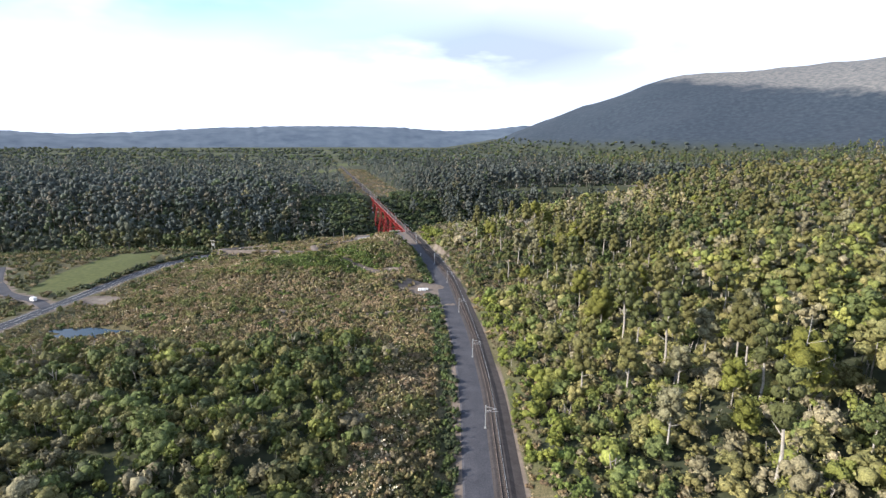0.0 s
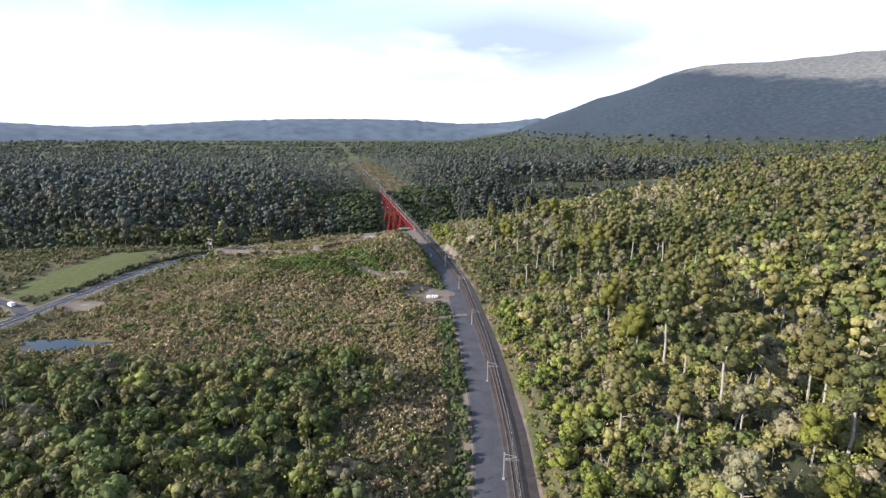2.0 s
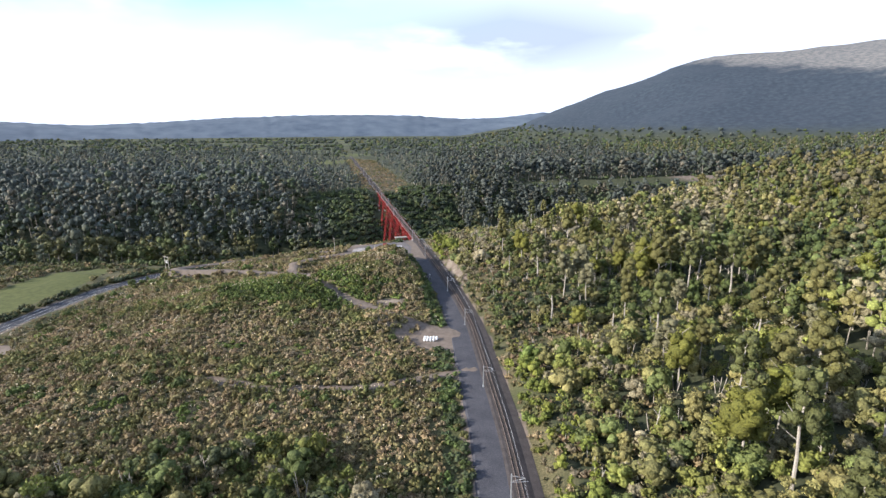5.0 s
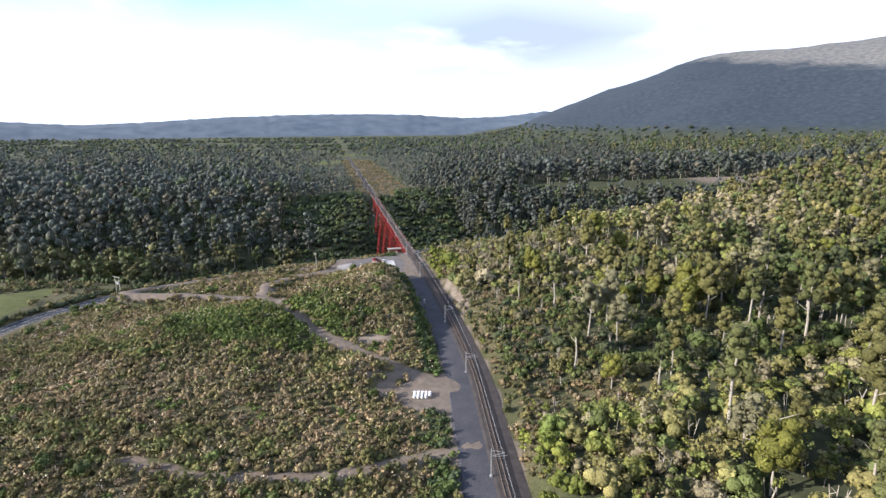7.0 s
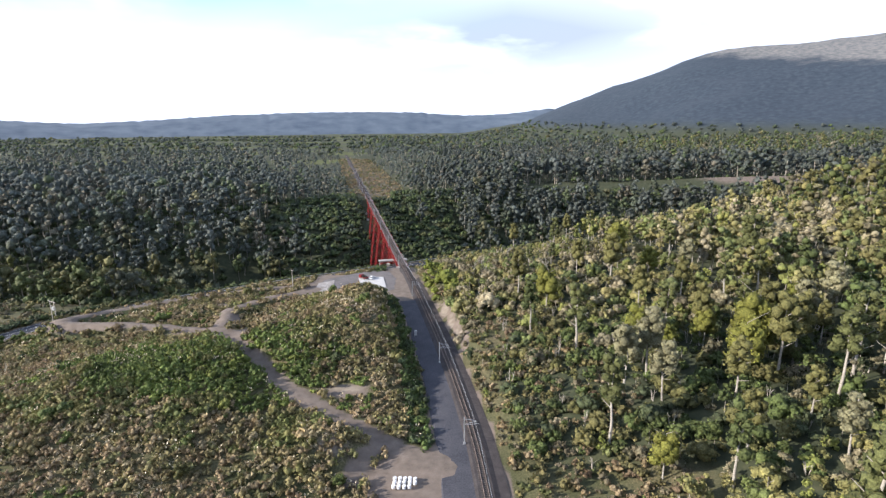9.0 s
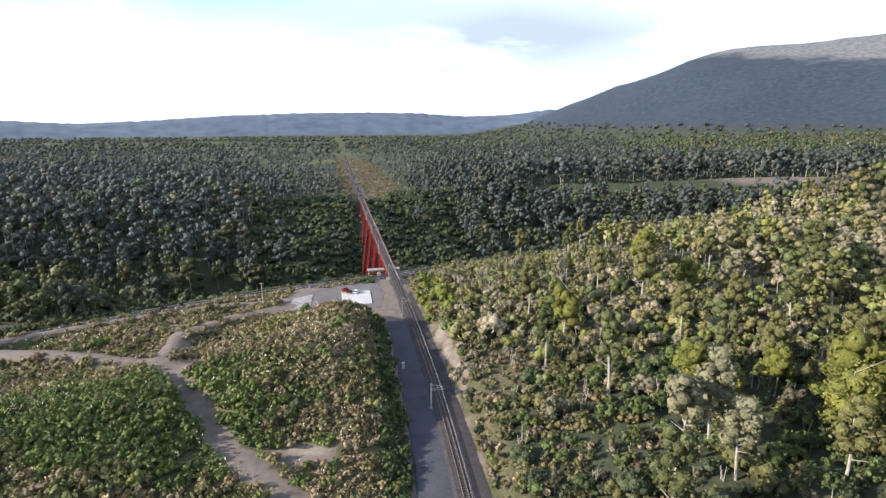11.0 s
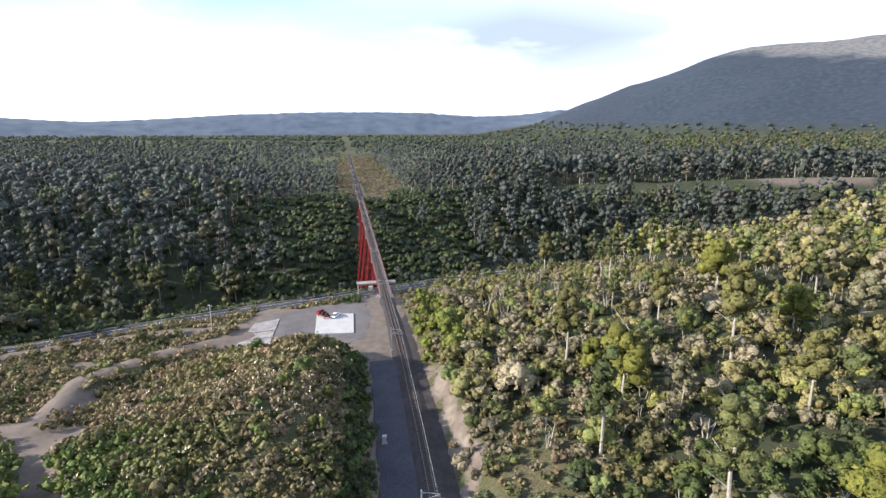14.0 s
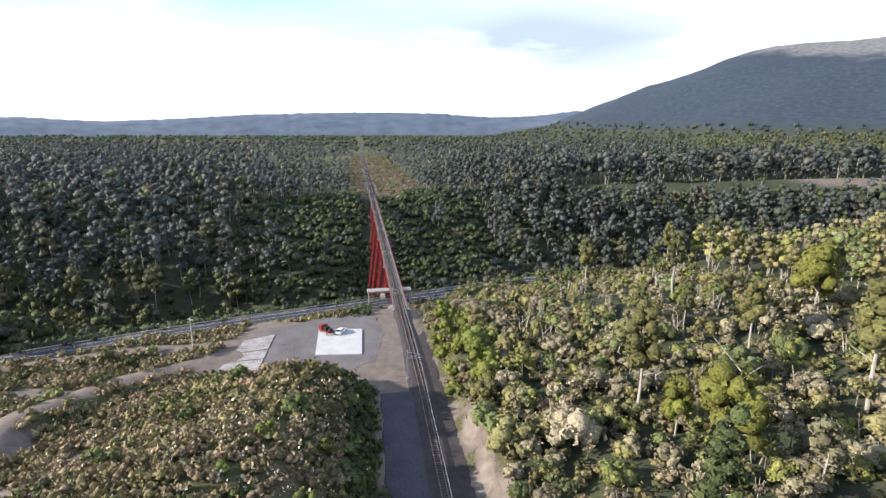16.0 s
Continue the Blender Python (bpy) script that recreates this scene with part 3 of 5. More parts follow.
ZD = TRACK_Z - 0.05
v, f = merge([bar(on_via(-1, 0, ZD - 0.08), on_via(LONG + 1, 0, ZD - 0.08), 4.3, 0.16)])
link_mesh("deck", v, f, SLEEPER, via)
for o in (-2.1, 2.1):
    v, f = merge([bar(on_via(-1, o, ZD + 0.06), on_via(LONG + 1, o, ZD + 0.06), 0.5, 0.08)])
    link_mesh("walkway", v, f, WALKWAY, via)
    items = [bar(on_via(0, o * 1.1, ZD + h), on_via(LONG, o * 1.1, ZD + h), 0.05) for h in (0.6, 1.1)]
    items += [bar(on_via(d, o * 1.1, ZD), on_via(d, o * 1.1, ZD + 1.15), 0.07) for d in np.arange(0, LONG, 2.5)]
    v, f = merge(items)
    tagged(link_mesh("handrail", v, f, RED_STEEL, via), "red steel handrail")
for o in (-1.5, 1.5):
    v, f = merge([bar(on_via(0, o, ZD - 0.75), on_via(LONG, o, ZD - 0.75), 0.3, 1.2)])
    link_mesh("girder", v, f, RED_STEEL, via)

PITCH = 40.0
towers = [12 + PITCH * k for k in range(7)]
HALF = 5.5
for k, d in enumerate(towers):
    if d > LONG - 8:
        continue
    ztop = ZD - 4.4
    base = min(top(*on_via(d + e, o, 0)[:2]) for e in (-HALF, HALF) for o in (-6, 6))
    tall = ztop - base
    if tall < 3:
        continue
    holder = new("tower", None)
    holder.parent = via
    batter = 1 / 7.2
    half_at = lambda z: 1.7 + (ztop - z) * batter
    legs, braces = [], []
    floors = max(1, round(tall / 4.6))
    zs = np.linspace(ztop, base - 1.0, floors + 1)
    for e in (-HALF, HALF):
        for sgn in (-1, 1):
            v, f = bar(on_via(d + e, sgn * half_at(zs[0]), zs[0] + 3.2), on_via(d + e, sgn * half_at(zs[-1]), zs[-1]), 0.46)
            link_mesh("leg", v, f, RED_STEEL, holder)
    for a, b in zip(zs[:-1], zs[1:]):
        for e in (-HALF, HALF):
            braces += [bar(on_via(d + e, -half_at(b), b), on_via(d + e, half_at(b), b), 0.3),
                       bar(on_via(d + e, -half_at(a), a), on_via(d + e, half_at(b), b), 0.26),
                       bar(on_via(d + e, half_at(a), a), on_via(d + e, -half_at(b), b), 0.26)]
        for sgn in (-1, 1):
            braces += [bar(on_via(d - HALF, sgn * half_at(b), b), on_via(d + HALF, sgn * half_at(b), b), 0.3),
                       bar(on_via(d - HALF, sgn * half_at(a), a), on_via(d + HALF, sgn * half_at(b), b), 0.24),
                       bar(on_via(d + HALF, sgn * half_at(a), a), on_via(d - HALF, sgn * half_at(b), b), 0.24)]
    link_mesh("bracing", *merge(braces), RED_STEEL, holder)
    for e in (-HALF, HALF):
        for sgn in (-1, 1):
            p = on_via(d + e, sgn * half_at(base), 0)
            v, f = box(p[0], p[1], top(p[0], p[1]) + 0.3, 2.2, 2.2, 2.4)
            link_mesh("footing", v, f, DULL_CONCRETE, holder)
# truss spans between the towers
ends = [0.5] + [t + s for t in towers for s in (-HALF, HALF)] + [LONG - 0.5]
spans = [(a, b) for a, b in zip(ends[:-1], ends[1:]) if b - a > 5]
for a, b in spans:
    items = []
    n = max(2, round((b - a) / 4.6))
    ds = np.linspace(a, b, n + 1)
    zt, zb = ZD - 1.3, ZD - 4.6
    for o in (-1.5, 1.5):
        items.append(bar(on_via(a, o, zb), on_via(b, o, zb), 0.36))
        for i in range(n):
            items.append(bar(on_via(ds[i], o, zt if i % 2 else zb), on_via(ds[i + 1], o, zb if i % 2 else zt), 0.26))
            items.append(bar(on_via(ds[i], o, zt), on_via(ds[i], o, zb), 0.2))
    for x0 in ds:
        items.append(bar(on_via(x0, -1.5, zb), on_via(x0, 1.5, zb), 0.2))
    link_mesh("truss_span", *merge(items), RED_STEEL, via)
for d in (-2.0, LONG + 2.0):
    p = on_via(d, 0, 0)
    v, f = box(p[0], p[1], TRACK_Z - 5.2, 5.6, 4.4, 10.0, math.atan2(SIDE[1], SIDE[0]))
    link_mesh("abutment", v, f, DULL_CONCRETE, via)

# shelter roof over the road beneath the viaduct
gan = tagged(new("protection_gantry"), "pale flat-roofed gantry over the road under the viaduct", "gantry")
gz = TRACK_Z - 6.4
v, f = merge([bar(on_via(40, -10.5, gz), on_via(40, 7.5, gz), 4.0, 0.7)])
link_mesh("roof_beam", v, f, DULL_CONCRETE, gan)
for o in (-9.9, 6.9):
    for e in (38.6, 41.4):
        p = on_via(e, o, 0)
        v, f = bar((p[0], p[1], top(p[0], p[1]) - 0.5), (p[0], p[1], gz - 0.34), 0.45)
        link_mesh("post", v, f, DULL_CONCRETE, gan)

# ---- overhead masts and wires ----
def mast(y, arm=True):
    x = float(track_x(y))
    ang = heading(y) - math.pi / 2
    ob = tagged(new("overhead_mast"), "slim grey steel overhead line mast with a cross arm", "mast", group="masts along the railway")
    v, f = merge([bar((-2.75, 0, -0.4), (-2.75, 0, 7.3), 0.24), bar((-2.75, 0, -0.4), (-2.75, 0, 0.3), 0.6)])
    link_mesh("post", v, f, MAST_STEEL, ob)
    v, f = merge([bar((-2.75, 0, 6.9), (0.3, 0, 6.2), 0.09), bar((-2.75, 0, 5.4), (0.3, 0, 6.1), 0.09), bar((-2.75, 0, 5.2), (1.0, 0, 5.35), 0.07), bar((0.3, 0, 6.2), (0.3, 0, 5.3), 0.06)])
    link_mesh("cantilever_arm", v, f, MAST_STEEL, ob)
    link_mesh("insulator", *tube((-2.55, 0, 6.75), (-2.1, 0, 6.66), 0.11, 0.11), POLE_WOOD, ob)
    link_mesh("insulator", *tube((-2.55, 0, 5.48), (-2.1, 0, 5.58), 0.11, 0.11), POLE_WOOD, ob)
    ob.matrix_world = pose(x, y, TRACK_Z, 0, 0, math.degrees(ang))
    return ob


MASTS = [88, 140, 191, 244, 297, 343, 413, 462, 515, 570, 625, 680, 735, 790, 850, 910, 970, 1040]
first = mast(MASTS[0])
for y in MASTS[1:]:
    copy_thing(first, pose(float(track_x(y)), y, TRACK_Z, 0, 0, math.degrees(heading(y) - math.pi / 2)))
wires = tagged(new("overhead_line"), "thin dark overhead contact and catenary wires", "cable")
for name, h, sag in (("contact_wire", 5.3, 0.0), ("catenary_wire", 6.2, 0.7)):
    items = []
    for a, b in zip(MASTS[:-1], MASTS[1:]):
        ys = np.linspace(a, b, 7)
        for i in range(6):
            t0, t1 = i / 6, (i + 1) / 6
            items.append(bar((float(track_x(ys[i])), ys[i], TRACK_Z + h - sag * 4 * t0 * (1 - t0)), (float(track_x(ys[i + 1])), ys[i + 1], TRACK_Z + h - sag * 4 * t1 * (1 - t1)), 0.03))
    link_mesh(name, *merge(items), MAST_STEEL, wires)

# power poles
def h_pole(x, y, tall):
    z = top(x, y)
    ob = tagged(new("power_pole"), "twin wooden power pole with cross arms", "power pole")
    for o in (-1.5, 1.5):
        v, f = tube((o, 0, -0.6), (o, 0, tall), 0.2, 0.14)
        link_mesh("post", v, f, POLE_WOOD, ob)
    v, f = merge([bar((-2.6, 0, tall - 0.5), (2.6, 0, tall - 0.5), 0.2), bar((-1.9, 0, tall - 2.4), (1.9, 0, tall - 2.4), 0.16)])
    link_mesh("cross_arm", v, f, POLE_WOOD, ob)
    v, f = box(0, 0.3, tall - 3.6, 1.3, 0.9, 1.3)
    link_mesh("transformer", v, f, MAST_STEEL, ob)
    ob.matrix_world = pose(x, y, z, 0, 0, -25)


def single_pole(x, y, tall):
    ob = tagged(new("power_pole"), "single weathered wooden power pole", "power pole")
    v, f = tube((0, 0, -0.6), (0, 0, tall), 0.2, 0.13)
    link_mesh("post", v, f, POLE_WOOD, ob)
    v, f = bar((-1.0, 0, tall - 0.5), (1.0, 0, tall - 0.5), 0.14)
    link_mesh("cross_arm", v, f, POLE_WOOD, ob)
    ob.matrix_world = pose(x, y, top(x, y), 0, 0, -20)


h_pole(-170.5, 381, 4.6 - top(-170.5, 381))
single_pole(-82, 423, 6.6 - top(-82, 423))

# concrete pads
def slab(name, pts, up, material, label):
    bm = bmesh.new()
    lo = [bm.verts.new((x, y, TRACK_Z - 0.4)) for x, y in pts]
    hi = [bm.verts.new((x, y, TRACK_Z + up)) for x, y in pts]
    bm.faces.new(hi)
    n = len(pts)
    for i in range(n):
        bm.faces.new((lo[i], lo[(i + 1) % n], hi[(i + 1) % n], hi[i]))
    bmesh.ops.recalc_face_normals(bm, faces=bm.faces)
    me = bpy.data.meshes.new(name)
    bm.to_mesh(me)
    bm.free()
    me.materials.append(material)
    return tagged(new(name, me), label, "concrete slab", kind="structure")


YARD_PLAN = np.array([(-73, 410), (-60, 412), (-44, 413.5), (-37, 416), (-32, 422), (-33, 440), (-38, 452), (-44, 455), (-56, 450), (-70, 437)])
edge = []
for a, b in zip(YARD_PLAN, np.roll(YARD_PLAN, -1, 0)):
    for t in np.arange(0, 1, 0.125):
        q = a + (b - a) * t
        k = 0.9 * float(rough(q[:1], q[1:], 6, 3, 8)[0])
        edge.append((q[0] + k, q[1] + k * 0.6))
slab("yard_surface", edge, -0.05, YARD, "bare grey gravel yard around the slabs")
slab("concrete_pad", [(-48.4, 423.2), (-36.2, 425.0), (-40.3, 442.4), (-53.1, 441.1)], 0.22, CONCRETE, "pale new concrete slab in the gravel yard")
for a, b in ((0.0, 0.27), (0.29, 0.53), (0.56, 1.0)):
    lo, hi = np.array([[-69.5, 411.2], [-59.8, 413.6]]), np.array([[-71.5, 431.0], [-64.6, 436.0]])
    p0, p1, q0, q1 = lo[0] + (hi[0] - lo[0]) * a, lo[1] + (hi[1] - lo[1]) * a, lo[0] + (hi[0] - lo[0]) * b, lo[1] + (hi[1] - lo[1]) * b
    slab("concrete_strip", [tuple(p0), tuple(p1), tuple(q1), tuple(q0)], 0.12, WORN, "weathered pale concrete strip in the yard")

# pond
bm = bmesh.new()
bmesh.ops.create_circle(bm, cap_ends=True, segments=40, radius=1.0)
for w in bm.verts:
    a = math.atan2(w.co.y, w.co.x)
    k = 1 + 0.2 * math.sin(3 * a + 1) + 0.12 * math.sin(5 * a)
    w.co = Vector((-160 + 20 * k * w.co.x, 226 + 6.5 * k * w.co.y, -8.1))
me = bpy.data.meshes.new("pond")
bm.to_mesh(me)
bm.free()
me.materials.append(WATER)
tagged(new("pond", me), "small dark still pond among the scrub", "pond", kind="structure")


# ---- vehicles ----
def shaped(name, rings, material, parent):
    """A closed body lofted through rings of (y, half width, z low, z high)."""
    bm = bmesh.new()
    loops = []
    for y, w, lo, hi in rings:
        r = min(0.12, (hi - lo) * 0.3)
        pts = [(-w, lo), (w, lo), (w, hi - r), (w - r, hi), (-w + r, hi), (-w, hi - r)]
        loops.append([bm.verts.new((a, y, b)) for a, b in pts])
    for p, q in zip(loops[:-1], loops[1:]):
        for i in range(6):
            j = (i + 1) % 6
            bm.faces.new((p[i], p[j], q[j], q[i]))
    bm.faces.new(loops[0][::-1])
    bm.faces.new(loops[-1])
    bmesh.ops.recalc_face_normals(bm, faces=bm.faces)
    me = bpy.data.meshes.new(name)
    bm.to_mesh(me)
    bm.free()
    me.materials.append(material)
    ob = new(name, me)
    ob.parent = parent
    return ob


def wheels(parent, half, ys, r):
    for y in ys:
        for s in (-1, 1):
            v, f = tube((s * (half - 0.2), y, r), (s * half, y, r), r, r, 12)
            w = link_mesh("wheel", v, f, RUBBER, parent)
            v, f = tube((s * (half - 0.21), y, r), (s * (half + 0.012), y, r), r * 0.58, r * 0.5, 10)
            link_mesh("rim", np.r_[v, [[s * (half + 0.012), y, r]]], np.r_[f, [[10 + i, 10 + (i + 1) % 10, 20, 20] for i in range(10)]], MAST_STEEL, w)


def car(label, m, material, van=False):
    ob = tagged(new("van" if van else "car"), label, "van" if van else "car")
    if van:
        shaped("body", [(-2.5, 0.85, 0.4, 1.9), (-2.3, 0.95, 0.3, 2.1), (1.2, 0.95, 0.3, 2.1), (1.9, 0.92, 0.3, 1.25), (2.5, 0.8, 0.35, 0.95)], material, ob)
        shaped("windscreen", [(1.22, 0.82, 1.25, 2.02), (1.86, 0.8, 1.2, 1.3)], DARK_GLASS, ob)
    else:
        shaped("body", [(-2.2, 0.78, 0.4, 0.85), (-2.0, 0.88, 0.3, 0.98), (-0.9, 0.9, 0.28, 1.0), (0.9, 0.9, 0.28, 0.98), (2.0, 0.86, 0.3, 0.82), (2.25, 0.7, 0.4, 0.7)], material, ob)
        shaped("cabin_glass", [(-1.75, 0.68, 0.95, 1.0), (-1.2, 0.72, 0.95, 1.38), (0.35, 0.72, 0.95, 1.40), (1.1, 0.7, 0.95, 0.99)], DARK_GLASS, ob)
        shaped("roof", [(-1.25, 0.66, 1.36, 1.42), (-0.9, 0.7, 1.38, 1.47), (0.2, 0.7, 1.38, 1.47), (0.42, 0.64, 1.36, 1.41)], material, ob)
    wheels(ob, 0.92, (-1.4, 1.4), 0.33)
    ob.matrix_world = m
    return ob


car("small white hatchback parked on the concrete slab", pose(-45.7, 438.8, TRACK_Z + 0.22, 0, 0, -12), WHITE_PAINT)
car("white van turning off beside the highway", pose(-222.0, 272.5, -7.95, 0, 0, 60), WHITE_PAINT, True)

trk = tagged(new("flatbed_truck"), "red flatbed truck parked on the concrete slab", "truck")
shaped("cab", [(-0.9, 0.95, 0.55, 2.0), (-0.75, 1.05, 0.5, 2.2), (0.5, 1.05, 0.5, 2.2), (0.9, 1.0, 0.5, 1.4)], RED_PAINT, trk).location = (0, 1.9, 0)
shaped("windscreen", [(0.46, 0.9, 1.35, 2.1), (0.85, 0.88, 1.3, 1.45)], DARK_GLASS, trk).location = (0, 1.95, 0)
v, f = merge([box(0, -0.9, 0.95, 2.1, 3.8, 0.14), box(0, -2.75, 1.2, 2.1, 0.08, 0.5)])
link_mesh("tray", v, f, RED_PAINT, trk)
v, f = merge([box(-0.45, -0.3, 0.75, 0.14, 5.4, 0.2), box(0.45, -0.3, 0.75, 0.14, 5.4, 0.2)])
link_mesh("chassis", v, f, RUBBER, trk)
v, f = merge([box(0, -0.2, 1.5, 1.5, 1.2, 0.9), box(0.3, -1.7, 1.35, 1.1, 1.1, 0.6)])
link_mesh("load", v, f, RUBBER, trk)
wheels(trk, 1.02, (-1.9, 2.0), 0.42)
trk.matrix_world = pose(-49.9, 438.4, TRACK_Z + 0.22, 0, 0, 48)

# trackside cabinet
cab = tagged(new("trackside_cabinet"), "small pale grey equipment cabinet beside the service road", "cabinet")
v, f = merge([box(0, 0, 0.85, 0.8, 0.6, 1.7), box(0, 0, 1.75, 0.95, 0.75, 0.1)])
link_mesh("body", v, f, TIN, cab)
v, f = box(0, -0.312, 0.9, 0.64, 0.02, 1.4)
link_mesh("door", v, f, MAST_STEEL, cab)
v, f = box(0, 0, -0.1, 1.1, 0.9, 0.4)
link_mesh("plinth", v, f, DULL_CONCRETE, cab)
cab.matrix_world = pose(-16.2, 366.0, TRACK_Z - 0.1, 0, 0, 10)

# white wrapped bales
def bale():
    bm = bmesh.new()
    bmesh.ops.create_cone(bm, cap_ends=True, segments=14, radius1=0.45, radius2=0.45, depth=0.85)
    bmesh.ops.bevel(bm, geom=[e for e in bm.edges if abs(e.verts[0].co.z - e.verts[1].co.z) < 0.01], offset=0.1, segments=2, affect="EDGES")
    me = bpy.data.meshes.new("bale")
    bm.to_mesh(me)
    bm.free()
    me.materials.append(WHITE_WRAP)
    return tagged(new("bale", me), "round white plastic-wrapped bale on the gravel", "bale", group="stack of white bales")


b0 = bale()
b0.matrix_world = pose(-13.2, 279.4, TRACK_Z + 0.42)
for i in range(5):
    for j in range(3):
        if (i, j) != (0, 0) and (i, j) != (4, 0):
            copy_thing(b0, pose(-13.2 + i * 1.15 + random.uniform(-0.1, 0.1), 279.4 + j * 1.35 + random.uniform(-0.15, 0.15), TRACK_Z + 0.42, 0, 0, i * 40))

# ---- plants ----
PAL = {
    "lime": [(0.13, 0.165, 0.030), (0.155, 0.18, 0.036), (0.11, 0.145, 0.03)],
    "green": [(0.070, 0.112, 0.030), (0.085, 0.125, 0.034), (0.058, 0.095, 0.027)],
    "olive": [(0.138, 0.138, 0.048), (0.16, 0.152, 0.056), (0.115, 0.12, 0.044)],
    "grey": [(0.175, 0.165, 0.108), (0.195, 0.18, 0.126), (0.155, 0.145, 0.098)],
    "dark": [(0.044, 0.066, 0.034), (0.054, 0.078, 0.040), (0.040, 0.060, 0.036)],
    # far forest leaves, with distance haze and cloud shade put into the tint
    "blue": [(0.060, 0.082, 0.074), (0.068, 0.091, 0.083), (0.080, 0.100, 0.094)],
    "straw": [(0.31, 0.25, 0.135), (0.26, 0.205, 0.11), (0.36, 0.30, 0.18)],
    "brown": [(0.17, 0.12, 0.075), (0.145, 0.10, 0.065), (0.19, 0.14, 0.095)],
}
STEM_TINT = (0.30, 0.275, 0.235)


def lump(fine):
    """The leafy inside of a crown: a rough round lump."""
    if not fine:
        return np.array([(1, 0, 0), (0, 1, 0), (-1, 0, 0), (0, -1, 0), (0, 0, 1), (0, 0, -1.0)]), np.array([(0, 1, 4), (1, 2, 4), (2, 3, 4), (3, 0, 4), (1, 0, 5), (2, 1, 5), (3, 2, 5), (0, 3, 5)])
    bm = bmesh.new()
    bmesh.ops.create_icosphere(bm, subdivisions=1, radius=1.0)
    out = np.array([v.co[:] for v in bm.verts]), np.array([[v.index for v in f.verts] for f in bm.faces])
    bm.free()
    return out


def cards(g, centres, radii, shade, size, count, flat=0.55):
    """Leaf clumps: small four-sided pieces over the skins of several lobes."""
    w = (radii[:, 0] * radii[:, 2])
    which = g.choice(len(centres), count, p=w / w.sum())
    d = g.normal(size=(count, 3))
    d[:, 2] = np.abs(d[:, 2]) * 1.1 - 0.35
    d /= np.linalg.norm(d, axis=1)[:, None]
    p = centres[which] + d * radii[which] * g.uniform(0.86, 1.14, (count, 1))
    nrm = d + g.normal(scale=flat, size=(count, 3))
    nrm /= np.linalg.norm(nrm, axis=1)[:, None]
    t = np.cross(nrm, g.normal(size=(count, 3)))
    t /= np.linalg.norm(t, axis=1)[:, None]
    b = np.cross(nrm, t)
    s = size * g.uniform(0.6, 1.35, (count, 1))
    q = s * g.uniform(0.55, 1.0, (count, 1))
    droop = nrm * s * 0.25
    v = np.stack([p - t * s * 0.5 - droop, p + b * q * 0.5, p + t * s * 0.5 - droop, p - b * q * 0.5], 1).reshape(-1, 3)
    return v, np.arange(count * 4).reshape(-1, 4), np.repeat(shade[which] * g.uniform(0.85, 1.15, count), 4)


def plant(g, lobes, width, tall, low, size, count, core=0.9, jag=0.2, fine=True, trunk=0.0, peak=0.0):
    """A crown of several billowing lobes between heights low and tall, on a stem where trunk is not nought.
    Arrays of points and four-sided pieces, and how light each point's leaf is (below nought: bark)."""
    c, r = [], []
    half = (tall - low) / 2
    turn = g.uniform(0, 6.28)
    for i in range(lobes):
        a = turn + i * 2.4 + g.uniform(-0.5, 0.5)
        up = (i + 0.5) / lobes
        k = (0.62 * math.sqrt(1 - up * (0.55 + 0.4 * peak)) * g.uniform(0.6, 1.1))
        rr = g.uniform(0.38, 0.56) * (1 - peak * 0.5 * up) * (1.4 if lobes < 4 else 1.0)
        rz = min(rr * width / 2 * g.uniform(0.8, 1.15), half)
        z = low + rz + (tall - low - 2 * rz) * (up + g.uniform(-0.08, 0.08))
        c.append((math.cos(a) * width / 2 * k, math.sin(a) * width / 2 * k, z))
        r.append((width / 2 * rr, width / 2 * rr, rz))
    c, r = np.array(c), np.array(r)
    shade = g.uniform(0.82, 1.18, lobes)
    v, f, sh = cards(g, c, r, shade, size, count)
    parts, shades = [(v, f)], [sh]
    iv, jf = lump(fine)
    for cc, rr, k in zip(c, r, shade):
        parts.append((iv * rr * core * (1 + g.uniform(-jag, jag, (len(iv), 1))) + cc, np.c_[jf, jf[:, 2]]))
        shades.append(np.full(len(iv), k))
    if trunk:
        bend = g.normal(scale=0.03 * tall, size=2)
        v, f = tube((0, 0, -1.0), (bend[0], bend[1], low + half), trunk, trunk * 0.5, 4)
        parts.append((v, f))
        shades.append(np.full(len(v), -1.0))
    return parts, np.concatenate(shades)


def to_tris(parts):
    """All pieces as triangles."""
    vs, fs, n = [], [], 0
    for v, f in parts:
        f = np.asarray(f)
        a = f[:, [0, 1, 2]]
        b = f[:, [0, 2, 3]]
        b = b[b[:, 1] != b[:, 2]]
        vs.append(v)
        fs.append(np.concatenate([a, b]) + n)
        n += len(v)
    return np.concatenate(vs), np.concatenate(fs)


def variants(seed, n, **kw):
    g = np.random.default_rng(seed)
    out = []
    for _ in range(n):
        parts, shade = plant(g, **kw)
        out.append((*to_tris(parts), shade))
    return out


